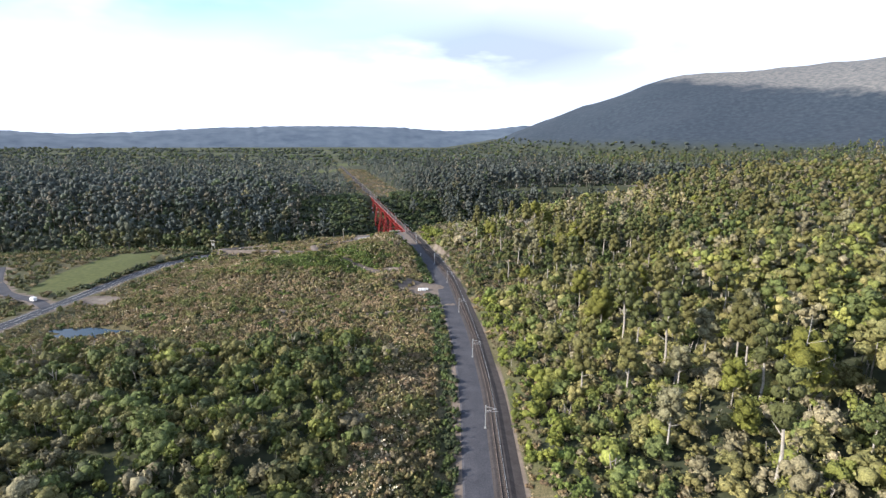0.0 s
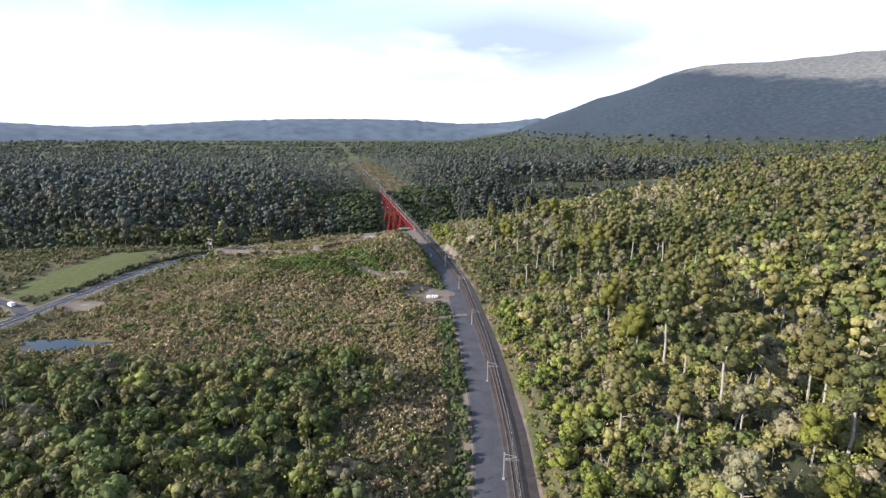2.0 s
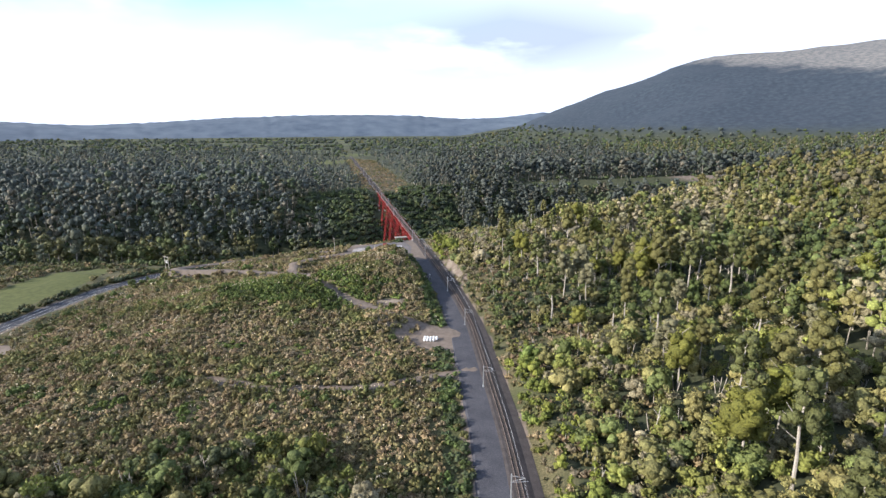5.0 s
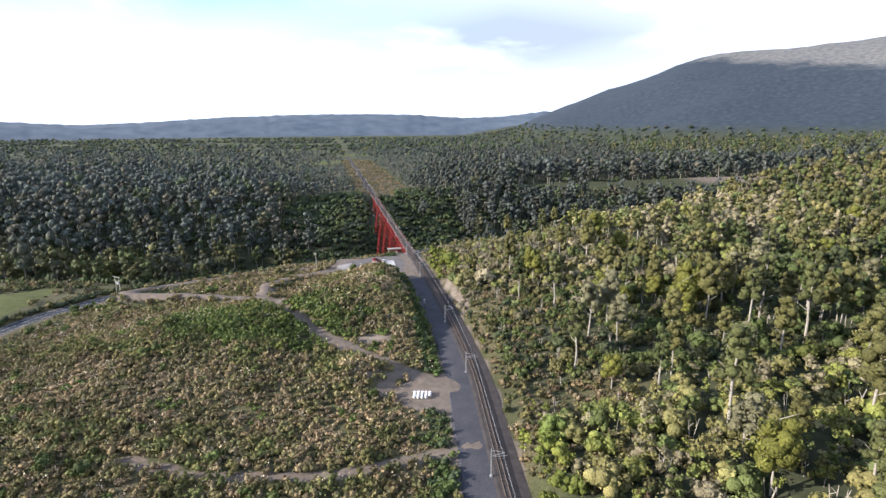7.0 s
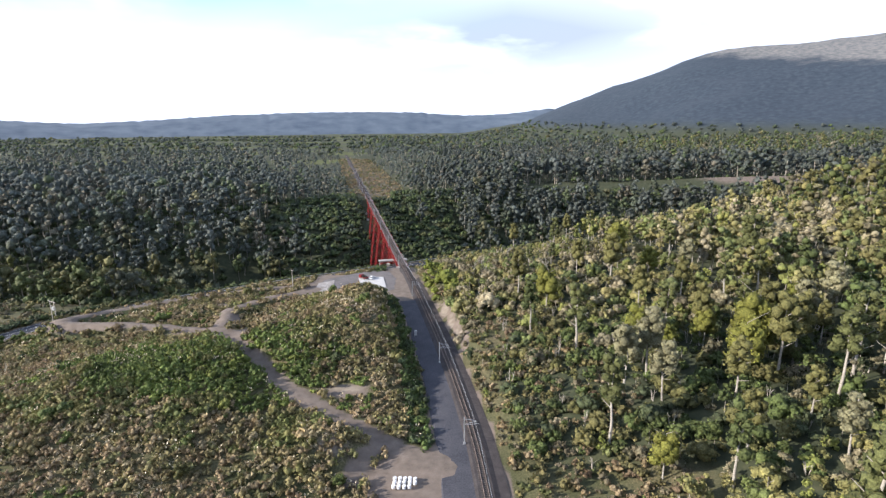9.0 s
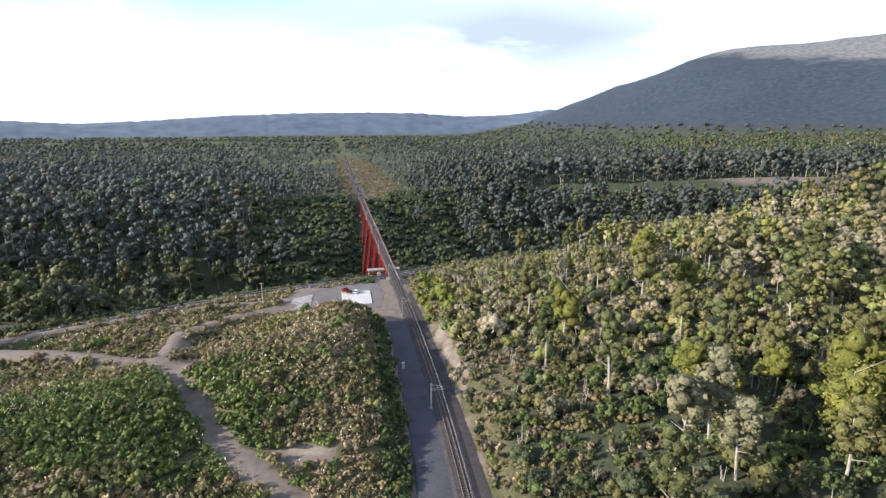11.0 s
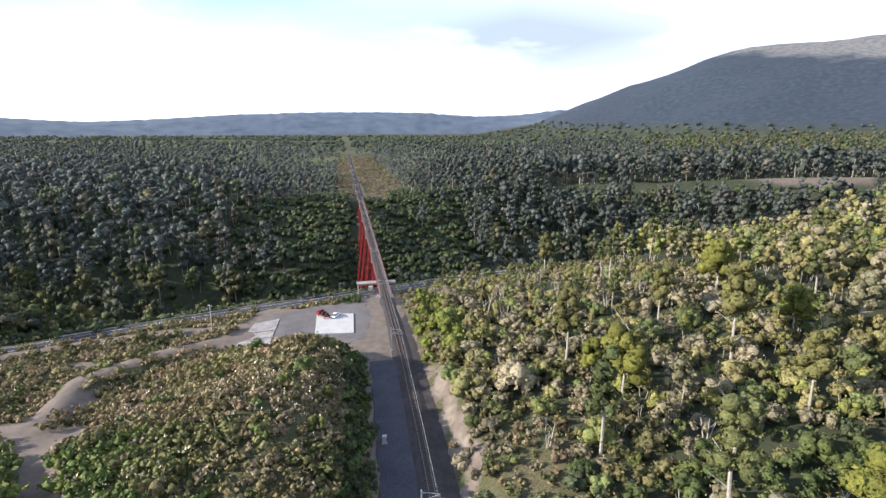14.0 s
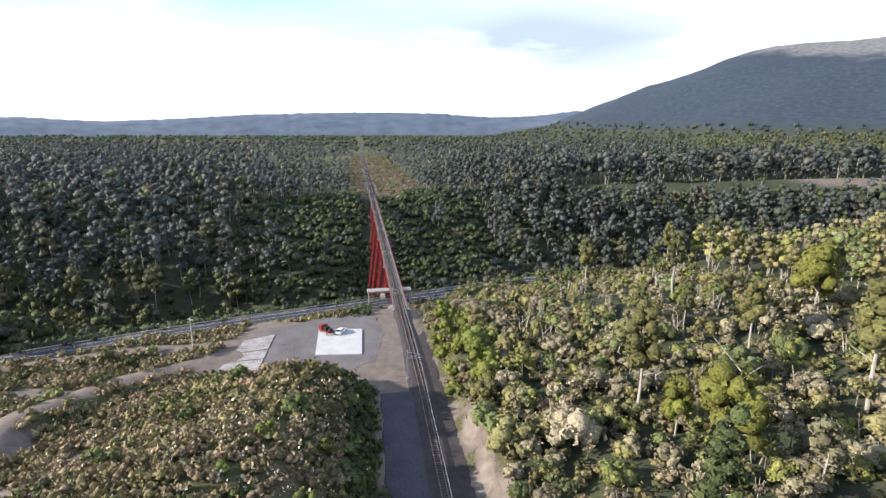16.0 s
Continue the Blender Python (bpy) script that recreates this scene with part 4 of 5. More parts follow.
def scatter(name, label, category, kinds, pts, scale, colours, seed, trunks=None, material=None):
    """One joined mesh of many plants: pts are x, y, z; colours an array of tints, one a plant."""
    g = np.random.default_rng(seed)
    vs, fs, ts, n = [], [], [], 0
    pick = g.integers(0, len(kinds), len(pts))
    ang = g.uniform(0, 6.28, len(pts))
    lean = g.uniform(0.85, 1.15, (len(pts), 2))
    for k, (kv, kf, shade) in enumerate(kinds):
        sel = np.where(pick == k)[0]
        if not len(sel):
            continue
        c, s = np.cos(ang[sel])[:, None], np.sin(ang[sel])[:, None]
        sx, sz = (scale[sel] * lean[sel, 0])[:, None], (scale[sel] * lean[sel, 1])[:, None]
        X = (kv[:, 0] * c - kv[:, 1] * s) * sx + pts[sel, 0][:, None]
        Y = (kv[:, 0] * s + kv[:, 1] * c) * sx + pts[sel, 1][:, None]
        Z = kv[:, 2] * sz + pts[sel, 2][:, None]
        v = np.stack([X, Y, Z], -1).reshape(-1, 3)
        f = (kf[None] + (np.arange(len(sel)) * len(kv))[:, None, None]).reshape(-1, 3) + n
        vs.append(v)
        fs.append(f)
        tint = colours[sel][:, None, :] * np.abs(shade)[None, :, None]
        ts.append(np.where((shade < 0)[None, :, None], STEM_TINT, tint).reshape(-1, 3))
        n += len(v)
    ob = link_mesh(name, np.concatenate(vs), np.concatenate(fs), material or LEAF, smooth=True, tints=np.concatenate(ts))
    return tagged(ob, label, category, kind="stuff")


def colours_for(g, n, mix, calm=0.35):
    names = list(mix)
    p = np.array([mix[k] for k in names], float)
    which = g.choice(len(names), n, p=p / p.sum())
    out = np.empty((n, 3))
    for i, w in enumerate(which):
        opts = PAL[names[w]]
        out[i] = opts[g.integers(len(opts))]
    mean = sum(np.mean(PAL[k], 0) * w for k, w in zip(names, p / p.sum()))
    return (out * (1 - calm) + mean * calm) * g.uniform(0.82, 1.2, (n, 1)) * (1.06, 0.97, 1.02)


def grid_points(g, x0, x1, y0, y1, d):
    xs, ys = np.meshgrid(np.arange(x0, x1, d), np.arange(y0, y1, d))
    p = np.c_[xs.ravel(), ys.ravel()] + g.uniform(-0.48, 0.48, (xs.size, 2)) * d
    return p


def seat(p, sink=0.15):
    return np.c_[p, height(p[:, 0], p[:, 1]) - sink]


def clear_of_ways(p, road=7.0, tr=2.6):
    x, y = p[:, 0], p[:, 1]
    ok = near_polyline(x, y, ROAD)[0] > road
    ok &= near_polyline(x, y, SIDE_ROAD)[0] > road - 2
    s = x - track_x(y)
    ok &= (s < -10.5) | (s > 6.4) | (y > VIA0 - 4)
    for line, w in ((PATH_A, 3.0), (PATH_B, 2.6), (PATH_C, 2.4), (PATH_D, 1.6)):
        ok &= near_polyline(x, y, line)[0] > w * tr / 2.6
    ok &= ~((np.abs(x + 51) < 23.5) & (y > 407) & (y < 456) & (y < 452 + 0.25 * (x + 50)))
    ok &= np.hypot((x + 7) / 12.5, (y - 283) / 11) > 1
    ok &= np.hypot((x + 160) / 22, (y - 226) / 8) > 1
    ok &= lawn_at(x, y) < 0.4
    ok &= ~((s > -6) & (s < 7) & (y > VIA0 - 8) & (y < VIA0 + 30))
    return ok


def in_view(p, reach=0.0):
    """The wedge of land that the whole walk can look over."""
    x, y = p[:, 0], p[:, 1]
    return np.abs(x - 0.0) < (y + 30) * 0.98 + 25 + reach


G = np.random.default_rng(42)
BUSH = variants(1, 6, lobes=6, width=5.8, tall=4.8, low=0.0, size=0.7, count=86, core=0.76)
BUSH += variants(31, 4, lobes=5, width=4.4, tall=7.2, low=0.0, size=0.62, count=96, peak=0.7, core=0.74)
BUSH += variants(32, 4, lobes=7, width=7.2, tall=5.6, low=0.0, size=0.78, count=98, core=0.76)
BUSH += variants(33, 3, lobes=5, width=4.6, tall=6.0, low=1.8, size=0.58, count=90, core=0.6, trunk=0.14)
LOWBUSH = variants(9, 8, lobes=3, width=5.6, tall=4.2, low=0.0, size=1.05, count=18, core=0.82, fine=False)
SMALL = variants(2, 10, lobes=2, width=2.9, tall=1.9, low=-0.2, size=0.7, count=14, core=0.75, fine=False)
WOOD = variants(5, 12, lobes=6, width=8.8, tall=16.5, low=4.0, size=1.4, count=54, core=0.8, trunk=0.26, peak=0.35)
FARWOOD = variants(7, 9, lobes=4, width=9.6, tall=18.0, low=4.0, size=2.1, count=20, core=0.84, trunk=0.35, peak=0.35)
CLUMP = variants(6, 5, lobes=3, width=15.0, tall=14.0, low=0.0, size=3.6, count=12, fine=False)

# thick wood on the rising hillside: yellow-green nearest, a darker grove, then greyer growth towards the gorge
NEAR_MIX = dict(olive=5, grey=2.4, green=1.4, lime=3.2)
GROVE_MIX = dict(green=4.5, dark=1.8, olive=2.6, grey=1.0, lime=0.5)
GREY_MIX = dict(olive=4.5, grey=4, green=1.6, lime=1.2)


def hillside_colours(p):
    n = len(p)
    y = p[:, 1] + 9 * rough(p[:, 0], p[:, 1], 40, 3, 6) + G.normal(scale=6, size=n)
    col = np.where((y > 352)[:, None], colours_for(G, n, GREY_MIX), colours_for(G, n, GROVE_MIX))
    col = np.where((y < 275)[:, None], colours_for(G, n, NEAR_MIX), col)
    return col * np.where(y > 352, 1.5, np.where(y < 275, 1.5, 1.05))[:, None]


for y0, y1, d, s0, s1, k0, k1, kinds, seed in (
    (25, 262, 4.6, 6.6, 100, 0.6, 1.5, BUSH, 11),
    (262, 575, 4.0, 6.8, 112, 0.45, 1.2, BUSH, 22),
    (25, 262, 6.4, 100, 260, 0.8, 1.25, WOOD, 27),
    (262, 575, 6.4, 112, 260, 0.65, 1.1, WOOD, 28),
):
    p = grid_points(G, -30, 190, y0, y1, d)
    s = p[:, 0] - track_x(p[:, 1])
    p = p[clear_of_ways(p) & (s > s0) & (s <= s1) & (p[:, 1] < near_rim(p[:, 0]) + 8) & in_view(p)]
    p = p[(G.uniform(size=len(p)) > 0.06) & (clay_at(p[:, 0], p[:, 1]) < 0.5)]
    p = p[np.hypot((p[:, 0] - 33) / 21, (p[:, 1] - 278) / 10) + 0.25 * rough(p[:, 0], p[:, 1], 14, 5, 6) > 1]
    p = p[np.hypot((p[:, 0] - 13) / 8, (p[:, 1] - 357) / 17) + 0.25 * rough(p[:, 0], p[:, 1], 12, 2, 6) > 1]
    s = p[:, 0] - track_x(p[:, 1])
    col = hillside_colours(p)
    edge_row = (s < 17) & ((p[:, 1] < 262) | (p[:, 1] > 397) & (p[:, 1] < 450))
    col[edge_row] = colours_for(G, int(edge_row.sum()), dict(lime=5, green=0.8)) * 1.35
    size = (k0 + (k1 - k0) * G.beta(1.3, 1.7, len(p))) * np.interp(s, [8, 14, 40, 90], [0.85, 0.95, 1.0, 1.1])
    size = np.where((s < 26) & (p[:, 1] > 378) & (p[:, 1] < 450), size * 1.5, size)
    size = np.where((p[:, 1] > 435) & (s > 50), size * 0.8, size)
    scatter("bush_thicket", "dense olive and grey-green native bush on the hillside", "bushes", kinds, seat(p, 0.4), size, col, seed)

p = grid_points(G, 190, 470, 80, 640, 8.6)
p = p[(p[:, 1] < near_rim(p[:, 0]) + 10) & in_view(p)]
col = colours_for(G, len(p), dict(olive=4, green=2, lime=1, grey=1.4))
scatter("bush_thicket", "dense olive native bush on the far hillside", "bushes", FARWOOD, seat(p, 0.4), G.uniform(0.7, 1.15, len(p)), col, 12)

# wood and scrub left of the line
p = grid_points(G, -235, 6, 25, 222, 4.7)
s = p[:, 0] - track_x(p[:, 1])
wall = 205 - 12 * np.sin(p[:, 0] * 0.05) - 40 * step(p[:, 0], -45, -5)
p = p[clear_of_ways(p) & (s < -40 + 6 * np.sin(p[:, 1] * 0.11)) & (p[:, 1] < wall) & in_view(p) & (np.hypot((p[:, 0] + 158) / 36, (p[:, 1] - 214) / 22) > 1)]
col = colours_for(G, len(p), dict(green=3.4, olive=3, lime=2.2, grey=1.2, dark=0.8))
scatter("bush_thicket", "dark green and olive young bush beside the line", "bushes", BUSH, seat(p, 0.4), 0.6 + 1.15 * G.beta(1.3, 1.7, len(p)), col * 1.12, 13)

# low scrub over the knolls
p = grid_points(G, -205, -2, 60, 500, 1.95)
s = p[:, 0] - track_x(p[:, 1])
ok = clear_of_ways(p) & (s < -10.8) & (p[:, 1] < road_y(p[:, 0]) - 4) & in_view(p)
ok &= (p[:, 1] > 178) | (s > -46)
ok &= (bare_at(p[:, 0], p[:, 1]) < 0.45)
p = p[ok & (G.uniform(size=len(p)) > 0.06)]
patch = rough(p[:, 0], p[:, 1], 34, 2, 8) + 0.5 * rough(p[:, 0], p[:, 1], 13, 10, 8) + G.normal(scale=0.16, size=len(p))
knoll = bump2(p[:, 0], p[:, 1], -78, 328, 38, 26)
green_hill = knoll + 0.3 * patch > 0.36
col = np.where((patch > 0.5)[:, None], colours_for(G, len(p), dict(straw=3, grey=2, olive=1.6, brown=1.4), 0.6), colours_for(G, len(p), dict(olive=3.4, straw=0.8, green=0.9, grey=1.2, brown=1.5), 0.6))
col = np.where((patch < -0.5)[:, None], colours_for(G, len(p), dict(green=2, olive=2.5, brown=0.6), 0.6), col)
col = np.where(green_hill[:, None], colours_for(G, len(p), dict(green=5, lime=1.8), 0.6), col)
# the bank's shadow is put into the scrub colour as darker greens
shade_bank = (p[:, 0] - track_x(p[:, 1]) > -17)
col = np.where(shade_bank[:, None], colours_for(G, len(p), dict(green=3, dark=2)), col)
col = col * 1.4
near_road = near_polyline(p[:, 0], p[:, 1], ROAD)[0] < 26
size = G.uniform(0.7, 1.4, len(p)) * np.where(green_hill, 1.2, np.where(near_road, 0.6, 1.0)) * np.clip(1 - 0.25 * patch, 0.7, 1.35)
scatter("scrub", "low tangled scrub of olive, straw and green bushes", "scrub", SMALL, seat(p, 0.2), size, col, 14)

# understorey along the cutting
p = grid_points(G, -40, 75, 60, 560, 3.2)
s = p[:, 0] - track_x(p[:, 1])
p = p[clear_of_ways(p, 5.5) & (s > 5.8) & (s < 44) & (p[:, 1] < near_rim(p[:, 0]) + 30) & (bare_at(p[:, 0], p[:, 1]) < 0.5)]
col = colours_for(G, len(p), dict(olive=3, grey=2, straw=1.6, green=2, brown=1))
scatter("scrub", "low olive and straw scrub along the cutting", "scrub", SMALL, seat(p, 0.2), G.uniform(0.7, 1.5, len(p)), col, 23)

# bank beside the service road, shade painted in dark greens; hedge along the highway
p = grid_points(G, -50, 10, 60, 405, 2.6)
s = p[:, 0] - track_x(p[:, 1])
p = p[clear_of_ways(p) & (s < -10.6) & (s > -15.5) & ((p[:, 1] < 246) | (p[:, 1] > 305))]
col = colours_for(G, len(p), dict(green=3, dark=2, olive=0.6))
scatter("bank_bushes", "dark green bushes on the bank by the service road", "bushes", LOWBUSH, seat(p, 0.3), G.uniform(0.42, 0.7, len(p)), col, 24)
p = grid_points(G, -225, -25, 295, 520, 2.6)
d = near_polyline(p[:, 0], p[:, 1], ROAD)[0]
gorge_side = (p[:, 0] < np.interp(p[:, 1], [q[1] for q in ROAD], [q[0] for q in ROAD]))
p = p[(d > 5.4) & (d < np.where(gorge_side, 10.5, 9.0)) & (gorge_side | (p[:, 1] > 405)) & clear_of_ways(p, 5.3)]
col = colours_for(G, len(p), dict(dark=3, green=1.5, olive=1))
scatter("hedge", "low dark hedge along the highway", "hedge", LOWBUSH, seat(p, 0.3), G.uniform(0.4, 0.7, len(p)) * np.where(p[:, 1] < 420, 1.3, 0.9), col, 25)

p = grid_points(G, -16, 75, 470, 560, 4.2)
s = p[:, 0] - track_x(p[:, 1])
d = near_polyline(p[:, 0], p[:, 1], ROAD)[0]
p = p[(d > 6.5) & (d < 19) & (s > 9) & (p[:, 1] < road_y(p[:, 0])) & (np.abs(p[:, 0] - 17) > 3.5)]
col = colours_for(G, len(p), dict(olive=3, green=2, grey=1.6, lime=0.8))
scatter("bank_bushes", "olive and green bushes on the bank above the highway", "bushes", BUSH, seat(p, 0.4), G.uniform(0.9, 1.45, len(p)), col, 34)

# rounder bushes standing in clusters out of the scrub
p = grid_points(G, -205, -14, 185, 420, 4.2)
lush = rough(p[:, 0], p[:, 1], 40, 7, 8) + 0.9 * bump2(p[:, 0], p[:, 1], -78, 328, 36, 24)
p = p[clear_of_ways(p, tr=4.5) & (bare_at(p[:, 0], p[:, 1]) < 0.3) & (p[:, 1] < near_rim(p[:, 0]) - 6) & (G.uniform(size=len(p)) < np.clip(lush * 0.9, 0.05, 0.75))]
col = colours_for(G, len(p), dict(green=4, lime=0.8, olive=2.2, dark=0.5)) * 1.1
scatter("shrubs", "rounded green shrubs standing out of the scrub", "shrubs", BUSH, seat(p, 0.3), 0.3 + 0.6 * G.beta(1.3, 1.8, len(p)), col, 15)

# rough ground beyond the highway
p = grid_points(G, -340, -214, 150, 440, 3.4)
d = near_polyline(p[:, 0], p[:, 1], ROAD)[0]
p = p[(d > 8) & (near_polyline(p[:, 0], p[:, 1], SIDE_ROAD)[0] > 5) & (lawn_at(p[:, 0], p[:, 1]) < 0.3) & (p[:, 1] < road_y(p[:, 0])) & (G.uniform(size=len(p)) < 0.6)]
col = colours_for(G, len(p), dict(olive=3, green=2, straw=1.5, dark=1))
scatter("scrub", "low rough scrub beyond the highway", "scrub", SMALL, seat(p, 0.2), G.uniform(0.7, 1.8, len(p)), col, 26)

# pale plumes of tussock
def plume(g):
    v, f, n = [], [], 0
    for _ in range(5):
        a, r, h = g.uniform(0, 6.28), g.uniform(0.1, 0.85), g.uniform(1.4, 2.6)
        b = np.array([math.cos(a) * r, math.sin(a) * r, h])
        t = np.array([math.cos(a + 1.57), math.sin(a + 1.57), 0]) * 0.2
        u = np.array([math.cos(a) * 0.2, math.sin(a) * 0.2, 0.36])
        v += [b - t, b + t, b + t * 0.6 + u, b - t * 0.6 + u]
        f.append([n, n + 1, n + 2, n + 3])
        n += 4
    v, f = to_tris([(np.array(v), np.array(f))])
    return v, f, np.ones(len(v))


PLUMES = [plume(G) for _ in range(6)]
p = grid_points(G, -200, -8, 70, 450, 2.3)
s = p[:, 0] - track_x(p[:, 1])
dens = np.clip(rough(p[:, 0], p[:, 1], 30, 5, 8) * 0.5 + 0.35, 0.02, 0.8) + 0.35 * bump2(p[:, 0], p[:, 1], -14, 140, 14, 70) + 0.6 * bump2(p[:, 0], p[:, 1], -40, 362, 26, 30)
ok = clear_of_ways(p) & (s < -12) & ((p[:, 1] > 200) | (s > -46)) & (p[:, 1] < near_rim(p[:, 0])) & (G.uniform(size=len(p)) < dens * dens * 0.9) & (bare_at(p[:, 0], p[:, 1]) < 0.4)
p = p[ok]
col = np.array([(0.60, 0.53, 0.38)]) * G.uniform(0.75, 1.3, (len(p), 1))
scatter("tussock_plumes", "pale cream seed plumes standing over the scrub", "tussock", PLUMES, seat(p, 0.3), G.uniform(0.65, 1.05, len(p)), col, 16)

# gorge walls: tall forest away from the line, low ferny growth beside it
def gorge_points(d):
    p = grid_points(G, -760, 640, 400, 900, d)
    x, y = p[:, 0], p[:, 1]
    s = x - track_x(y)
    ok = (y > near_rim(x) - 2) & (y < far_rim(x) + 16) & clear_of_ways(p, 8.0) & (np.abs(x) < (y + 30) * 0.95 + 20)
    ok &= ~((np.abs(s) < 9) & (y < 500)) & ~((s > -14) & (s < 30 + 10 * np.sin(x * 0.2)) & (y > 745))
    ok &= (y > road_y(x) + 5) | (x > -14) | (x < -200)
    bench = y - (832 + 0.06 * (x - 200))
    ok &= ~((bench > -16) & (bench < 8) & (x > 55) & (x < 420)) & (bare_at(x, y) < 0.5)
    ok &= ~((np.abs(s) < 8) & (y > VIA0) & (y < VIA1) & (height(x, y) > -26))
    p = p[ok]
    x, y = p[:, 0], p[:, 1]
    ferny = np.clip(1.75 - np.abs(x - track_x(y)) / 85 + 0.4 * rough(x, y, 70, 6, 6), 0.1, 1.0)
    ferny = np.where((y < bed(x) - 25) & (x > -170), 1.0, ferny)
    return p, ferny


p, ferny = gorge_points(9.6)
bench = p[:, 1] - (832 + 0.06 * (p[:, 0] - 200))
sel = (G.uniform(size=len(p)) > ferny) & ~((bench > -45) & (bench < 8) & (p[:, 0] > 70) & (p[:, 0] < 400))
p = p[sel & (p[:, 1] > road_y(p[:, 0]) + 14)]
# mostly the blue tint, so haze and cloud shade sit in the colour
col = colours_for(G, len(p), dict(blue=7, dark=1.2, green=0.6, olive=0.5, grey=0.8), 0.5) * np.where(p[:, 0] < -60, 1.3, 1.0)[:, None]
# sunlit patch low on the left wall, painted with yellower leaf colours
lit_low_left = (p[:, 1] < bed(p[:, 0]) + 40) & (p[:, 0] < -150)
col = np.where(lit_low_left[:, None], colours_for(G, len(p), dict(olive=2.5, lime=0.5, green=2.4, blue=2), 0.5), col)
mid = np.abs(p[:, 0]) < 330
for sel, kinds, seed in ((mid, WOOD, 17), (~mid, FARWOOD, 33)):
    q = p[sel]
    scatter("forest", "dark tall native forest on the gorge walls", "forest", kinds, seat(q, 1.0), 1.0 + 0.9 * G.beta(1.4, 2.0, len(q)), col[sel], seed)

p, ferny = gorge_points(5.8)
p = p[G.uniform(size=len(p)) < np.where(p[:, 1] < bed(p[:, 0]), 1.0, np.maximum(ferny, 0.3))]
on_shelf = p[:, 1] < road_y(p[:, 0]) + 14
col = colours_for(G, len(p), dict(green=4, dark=1.2, blue=1.6, olive=0.4), 0.6)
col = np.where(on_shelf[:, None], colours_for(G, len(p), dict(green=2, olive=3, grey=1.5, dark=1)), col)
size = G.uniform(1.1, 1.65, len(p)) * np.where(on_shelf, np.where(p[:, 0] > -15, 0.8, 0.45), 1.0)
scatter("fern_slope", "low bright green ferns and bushes on the gorge wall", "bushes", LOWBUSH, seat(p, 0.6), size, col, 18)

# forest on the plain beyond the gorge
for y0, y1, d, seed in ((620, 960, 12.5, 19), (960, 1560, 21.0, 32)):
    p = grid_points(G, -1500, 1600, y0, y1, d)
    x, y = p[:, 0], p[:, 1]
    s = x - track_x(y)
    ok = (y > far_rim(x) + 16) & (np.abs(x) < (y + 30) * 0.93 + 20) & (bare_at(x, y) < 0.3)
    wob = 14 * rough(x, y, 50, 8, 6)
    ok &= ~((s > -19 + wob * 0.4) & (s < 44 + wob * 0.6) & (y < 1400))
    thin = (x < -60) & (y > far_rim(x) + 430 + 60 * rough(x, y, 150, 2, 6)) & (rough(x, y, 150, 4, 6) > -0.5)
    p = p[ok & ~(thin & (G.uniform(size=len(p)) < 0.55))]
    s = p[:, 0] - track_x(p[:, 1])
    # blue tint again paints the haze over the plain
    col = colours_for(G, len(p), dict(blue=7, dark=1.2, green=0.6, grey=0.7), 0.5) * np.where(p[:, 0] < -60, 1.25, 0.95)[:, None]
    # sunlit band near the mountain foot, painted by swapping in brighter leaf colours
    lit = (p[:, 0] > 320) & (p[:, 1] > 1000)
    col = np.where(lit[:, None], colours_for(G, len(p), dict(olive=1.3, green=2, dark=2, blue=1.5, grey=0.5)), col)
    edge = np.interp(p[:, 1] - far_rim(p[:, 0]), [16, 60, 160], [1.3, 1.2, 1.0]) * np.interp(s, [-160, -60, 60, 140], [1.0, 0.62, 0.62, 1.0])
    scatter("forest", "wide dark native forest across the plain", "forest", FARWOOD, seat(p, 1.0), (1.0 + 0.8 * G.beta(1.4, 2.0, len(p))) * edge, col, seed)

p = grid_points(G, -3000, 2600, 1540, 3200, 34.0)
x, y = p[:, 0], p[:, 1]
p = p[(np.abs(x) < (y + 30) * 0.93 + 20) & (np.abs(x - track_x(y) - 4) > 13)]
p = p[height(p[:, 0], p[:, 1]) < 34 + 0.012 * p[:, 1]]
p = p[~((p[:, 0] < -250) & (rough(p[:, 0], p[:, 1], 380, 10, 6) > 0.2))]
# distance haze painted through the share of blue
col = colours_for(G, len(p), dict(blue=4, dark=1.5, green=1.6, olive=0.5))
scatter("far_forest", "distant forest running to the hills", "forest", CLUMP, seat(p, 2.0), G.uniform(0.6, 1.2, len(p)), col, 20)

# low scrub strip beside the line past the viaduct
p = grid_points(G, -330, 20, 745, 1350, 4.6)
s = p[:, 0] - track_x(p[:, 1])
p = p[((s > 4.5) & (s < 50) | (s < -4.5) & (s > -22)) & (G.uniform(size=len(p)) < 0.55)]
col = colours_for(G, len(p), dict(straw=2, grey=3, olive=2.4, brown=0.8, green=1))
scatter("scrub", "straw-coloured low scrub beside the far track", "scrub", SMALL, seat(p, 0.2), G.uniform(0.8, 1.9, len(p)), col, 21)


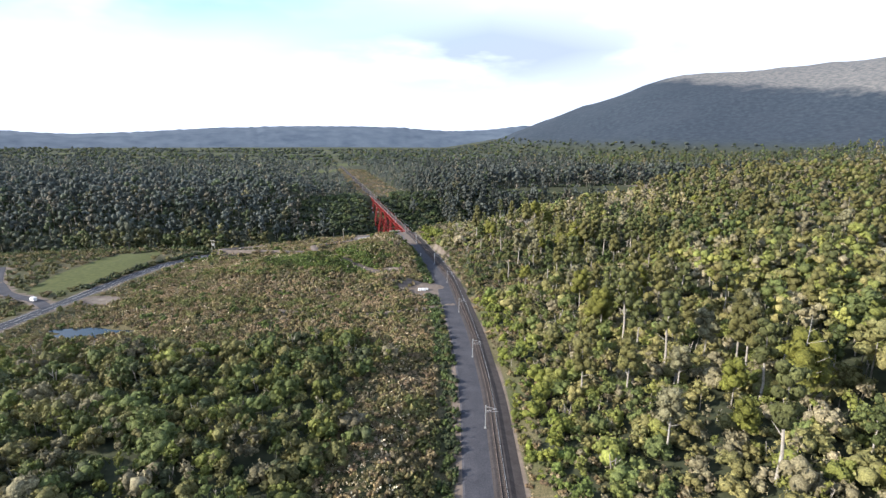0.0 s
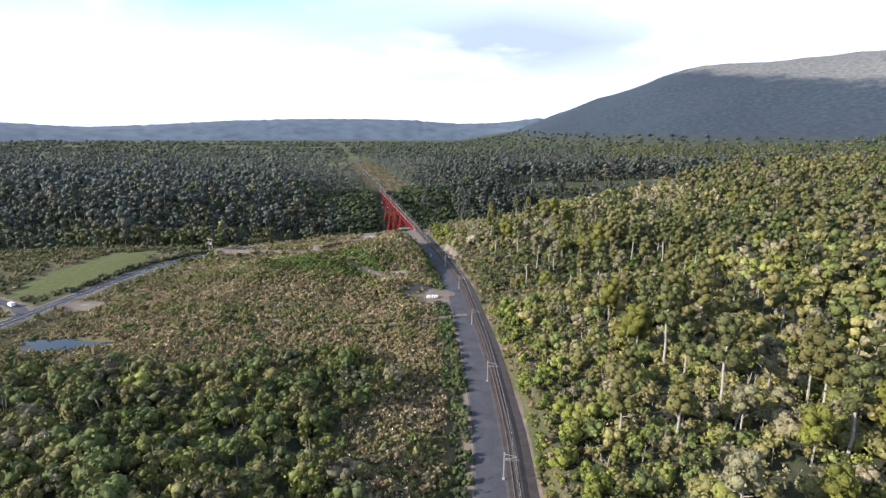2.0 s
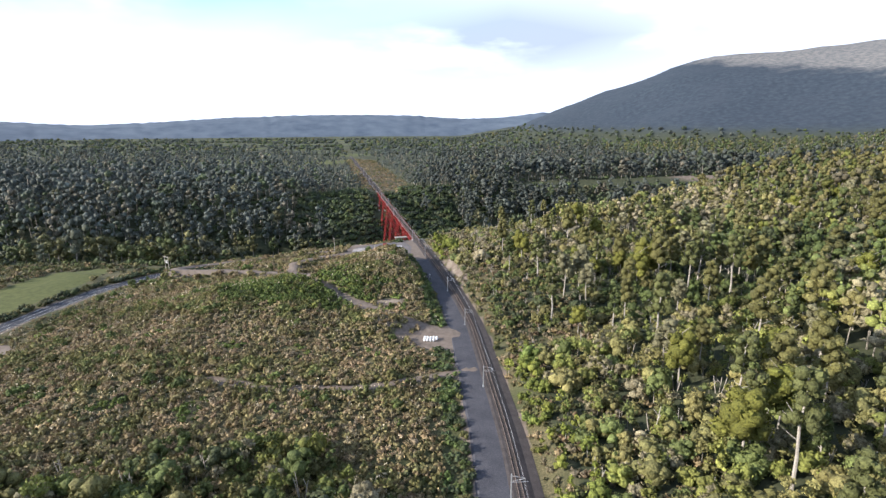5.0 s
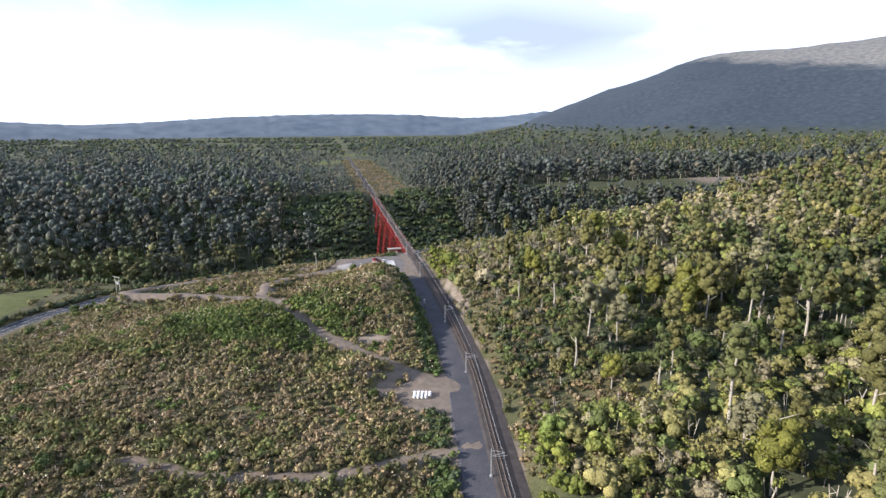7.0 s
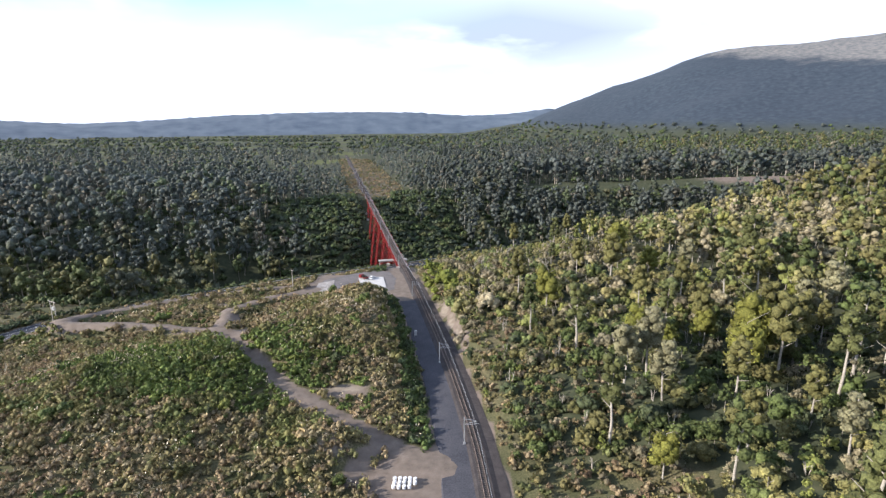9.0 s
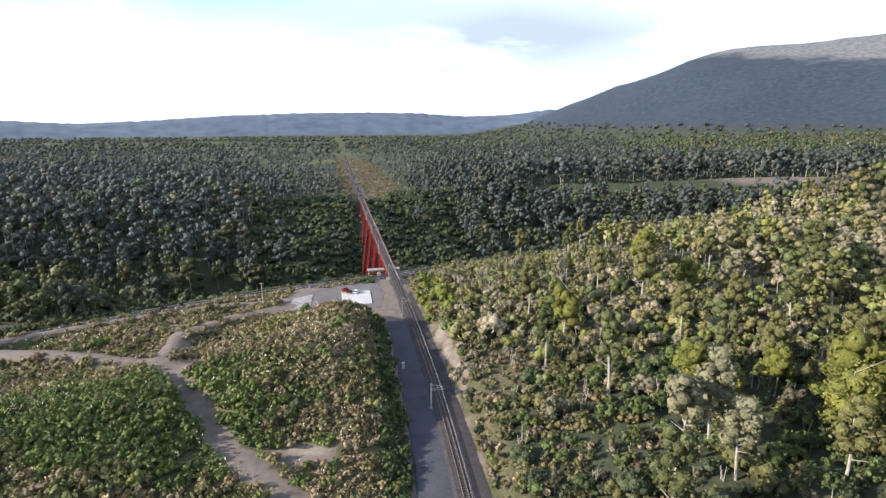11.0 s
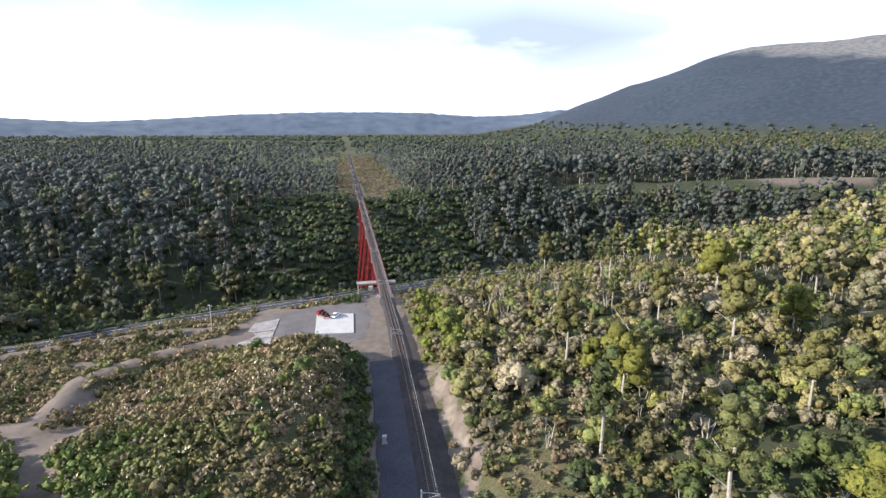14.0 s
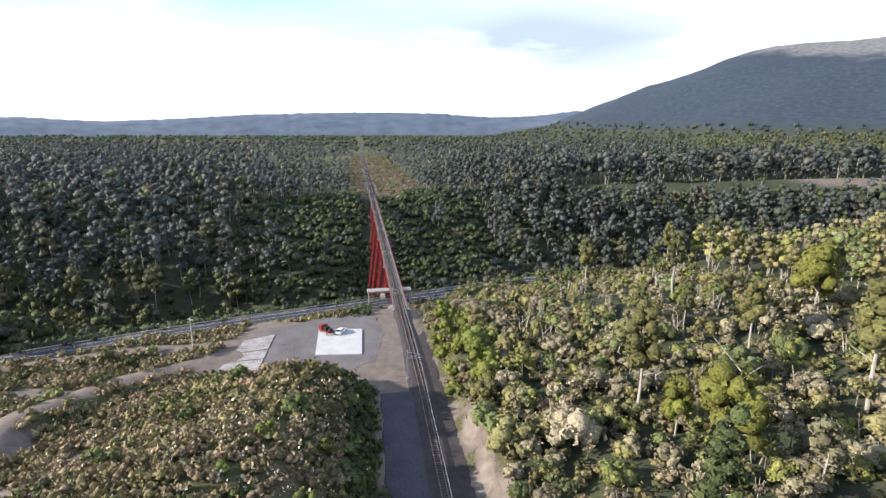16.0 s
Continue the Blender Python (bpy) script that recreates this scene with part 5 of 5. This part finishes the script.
# ---- single trees ----
def tree(g, label, tall, bare, width, tints, lobes=13, count=240, size=0.9, dead=False):
    """A tapered, slightly bent trunk with limbs, and a crown of many leaf clumps."""
    ob = tagged(new("tree"), label, "tree", group="tall trees over the bush")
    bend = g.uniform(-0.5, 0.5, (4, 2)).cumsum(0) * tall / 26
    spine = [np.array([0, 0, -0.8])] + [np.array([bend[i, 0], bend[i, 1], tall * (0.25, 0.5, 0.72, 0.9)[i]]) for i in range(4)]
    r = tall / (62 if not dead else 80)
    wood = [tube(spine[i], spine[i + 1], r * (1 - 0.2 * i), r * (0.8 - 0.2 * i) + 0.02, 7) for i in range(4)]
    limbs = []
    for _ in range(7 if not dead else 9):
        k = g.uniform(max(bare * 0.85, 0.3), 0.9)
        z = tall * k
        i = np.searchsorted([q[2] for q in spine], z) - 1
        i = min(max(i, 0), 3)
        t = (z - spine[i][2]) / (spine[i + 1][2] - spine[i][2])
        b = spine[i] + (spine[i + 1] - spine[i]) * t
        a, L = g.uniform(0, 6.28), width * g.uniform(0.25, 0.45)
        e = b + np.array([math.cos(a) * L, math.sin(a) * L, L * g.uniform(0.4, 0.9)])
        limbs.append(tube(b, e, r * 0.35, r * 0.1, 5))
    link_mesh("trunk", *merge(wood + limbs), BARK, ob)
    if not dead:
        parts, shade = plant(g, lobes, width, tall, tall * bare, size, count, core=0.85, peak=0.35)
        v, f = to_tris(parts)
        tint = np.array(tints)[None] * shade[:, None]
        link_mesh("crown", v, f, LEAF, ob, smooth=True, tints=tint)
    return ob


protos = []
TG = np.random.default_rng(5)
KINDS = [
    ("tall native tree with pale bare trunk and olive crown", 22, 0.40, 8.6, (0.135, 0.130, 0.046)),
    ("tall native tree with pale bare trunk and dull green crown", 25, 0.42, 7.8, (0.105, 0.115, 0.042)),
    ("broad-crowned tree with yellow-green leaves", 17, 0.30, 10.0, (0.165, 0.175, 0.035)),
    ("grey-green tree with an open crown", 18, 0.40, 8.0, (0.18, 0.172, 0.10)),
    ("large dense tree with golden-olive crown", 19, 0.25, 12.5, (0.165, 0.168, 0.035)),
    ("slender dark green tree with drooping crown", 20, 0.35, 6.0, (0.08, 0.10, 0.035)),
]
for label, tall, bare, width, tints in KINDS:
    protos.append(tree(TG, label, tall, bare, width, tints, count=380 if width > 9 else 260))
dead1 = tree(TG, "bare dead tree with bleached grey trunk", 9, 0.4, 4.0, (0, 0, 0), dead=True)
dead2 = tree(TG, "broken dead trunk with bleached stubs", 6.5, 0.5, 2.4, (0, 0, 0), dead=True)
protos += [dead1, dead2]


def place(proto, x, y, k, used=[]):
    m = pose(x, y, top(x, y), 0, 0, random.uniform(0, 360))
    s = Matrix.Diagonal((k, k, k * random.uniform(0.92, 1.08), 1))
    if proto not in used:
        used.append(proto)
        proto.matrix_world = m @ s
        return proto
    ob = copy_thing(proto, m)
    ob.scale = (k, k, k * random.uniform(0.92, 1.08))
    return ob


KNOWN = [(4, 73, 421, 0.98), (0, 64, 496, 0.72), (0, 65, 361, 0.85), (5, 52, 472, 0.7), (4, 94, 127, 1.2), (2, 101, 138, 1.1), (0, 84, 308, 1.05), (0, 75, 333, 0.9), (1, 66, 338, 0.8), (0, 81, 364, 0.8), (1, 92, 297, 0.95), (4, 75, 331, 0.75), (1, 110, 197, 0.95), (5, 100, 503, 0.6)]
for k, x, y, sc in KNOWN:
    place(protos[k], x, y, sc)
tries = 0
spots = [(x, y) for _, x, y, _ in KNOWN]
while len(spots) < 290 and tries < 9000:
    tries += 1
    x, y = TG.uniform(24, 240), TG.uniform(70, 500)
    s = x - float(track_x(y))
    if y > float(near_rim(x)) - 4 or abs(x) > (y + 30) * 0.95 + 20 or s < 26:
        continue
    grove = 0.14 + 0.3 * (y < 260) * (s > 45) + 0.9 * math.exp(-((s - 92) / 42) ** 2 - ((y - 320) / 70) ** 2) + 0.35 * (s > 110)
    if TG.uniform() > grove or min(math.hypot(x - a, y - b) for a, b in spots) < 7.5:
        continue
    spots.append((x, y))
    k = TG.choice(8, p=[0.31, 0.26, 0.06, 0.17, 0.05, 0.11, 0.02, 0.02])
    place(protos[k], x, y, TG.uniform(0.65, 1.15) * (0.75 if y > 400 else 1.0))

# bleached stems among the bush
def stems(g):
    out = []
    for _ in range(3):
        a, r, h = g.uniform(0, 6.28), g.uniform(0.0, 0.7), g.uniform(2.4, 4.6)
        b = np.array([math.cos(a) * r, math.sin(a) * r, 0.5])
        e = b + np.array([math.cos(a) * h * 0.2, math.sin(a) * h * 0.2, h])
        out.append(tube(b, e, 0.13, 0.05, 4))
        m = b + (e - b) * 0.6
        out.append(tube(m, m + np.array([math.cos(a + 2) * 0.9, math.sin(a + 2) * 0.9, 1.0]), 0.07, 0.03, 4))
    v, f = to_tris(out)
    return v, f, np.ones(len(v))


STEMS = [stems(G) for _ in range(6)]
p = grid_points(G, 0, 200, 40, 500, 15.0)
s = p[:, 0] - track_x(p[:, 1])
p = p[clear_of_ways(p) & (s > 14) & (p[:, 1] < near_rim(p[:, 0])) & in_view(p)]
p = np.r_[p, (lambda q: q[clear_of_ways(q) & in_view(q)])(grid_points(G, -190, -20, 40, 200, 17.0))]
scatter("bleached_stems", "thin bleached dead stems among the bush", "dead stems", STEMS, seat(p, 0.3), G.uniform(0.8, 1.5, len(p)), np.ones((len(p), 3)), 31, material=BARK)

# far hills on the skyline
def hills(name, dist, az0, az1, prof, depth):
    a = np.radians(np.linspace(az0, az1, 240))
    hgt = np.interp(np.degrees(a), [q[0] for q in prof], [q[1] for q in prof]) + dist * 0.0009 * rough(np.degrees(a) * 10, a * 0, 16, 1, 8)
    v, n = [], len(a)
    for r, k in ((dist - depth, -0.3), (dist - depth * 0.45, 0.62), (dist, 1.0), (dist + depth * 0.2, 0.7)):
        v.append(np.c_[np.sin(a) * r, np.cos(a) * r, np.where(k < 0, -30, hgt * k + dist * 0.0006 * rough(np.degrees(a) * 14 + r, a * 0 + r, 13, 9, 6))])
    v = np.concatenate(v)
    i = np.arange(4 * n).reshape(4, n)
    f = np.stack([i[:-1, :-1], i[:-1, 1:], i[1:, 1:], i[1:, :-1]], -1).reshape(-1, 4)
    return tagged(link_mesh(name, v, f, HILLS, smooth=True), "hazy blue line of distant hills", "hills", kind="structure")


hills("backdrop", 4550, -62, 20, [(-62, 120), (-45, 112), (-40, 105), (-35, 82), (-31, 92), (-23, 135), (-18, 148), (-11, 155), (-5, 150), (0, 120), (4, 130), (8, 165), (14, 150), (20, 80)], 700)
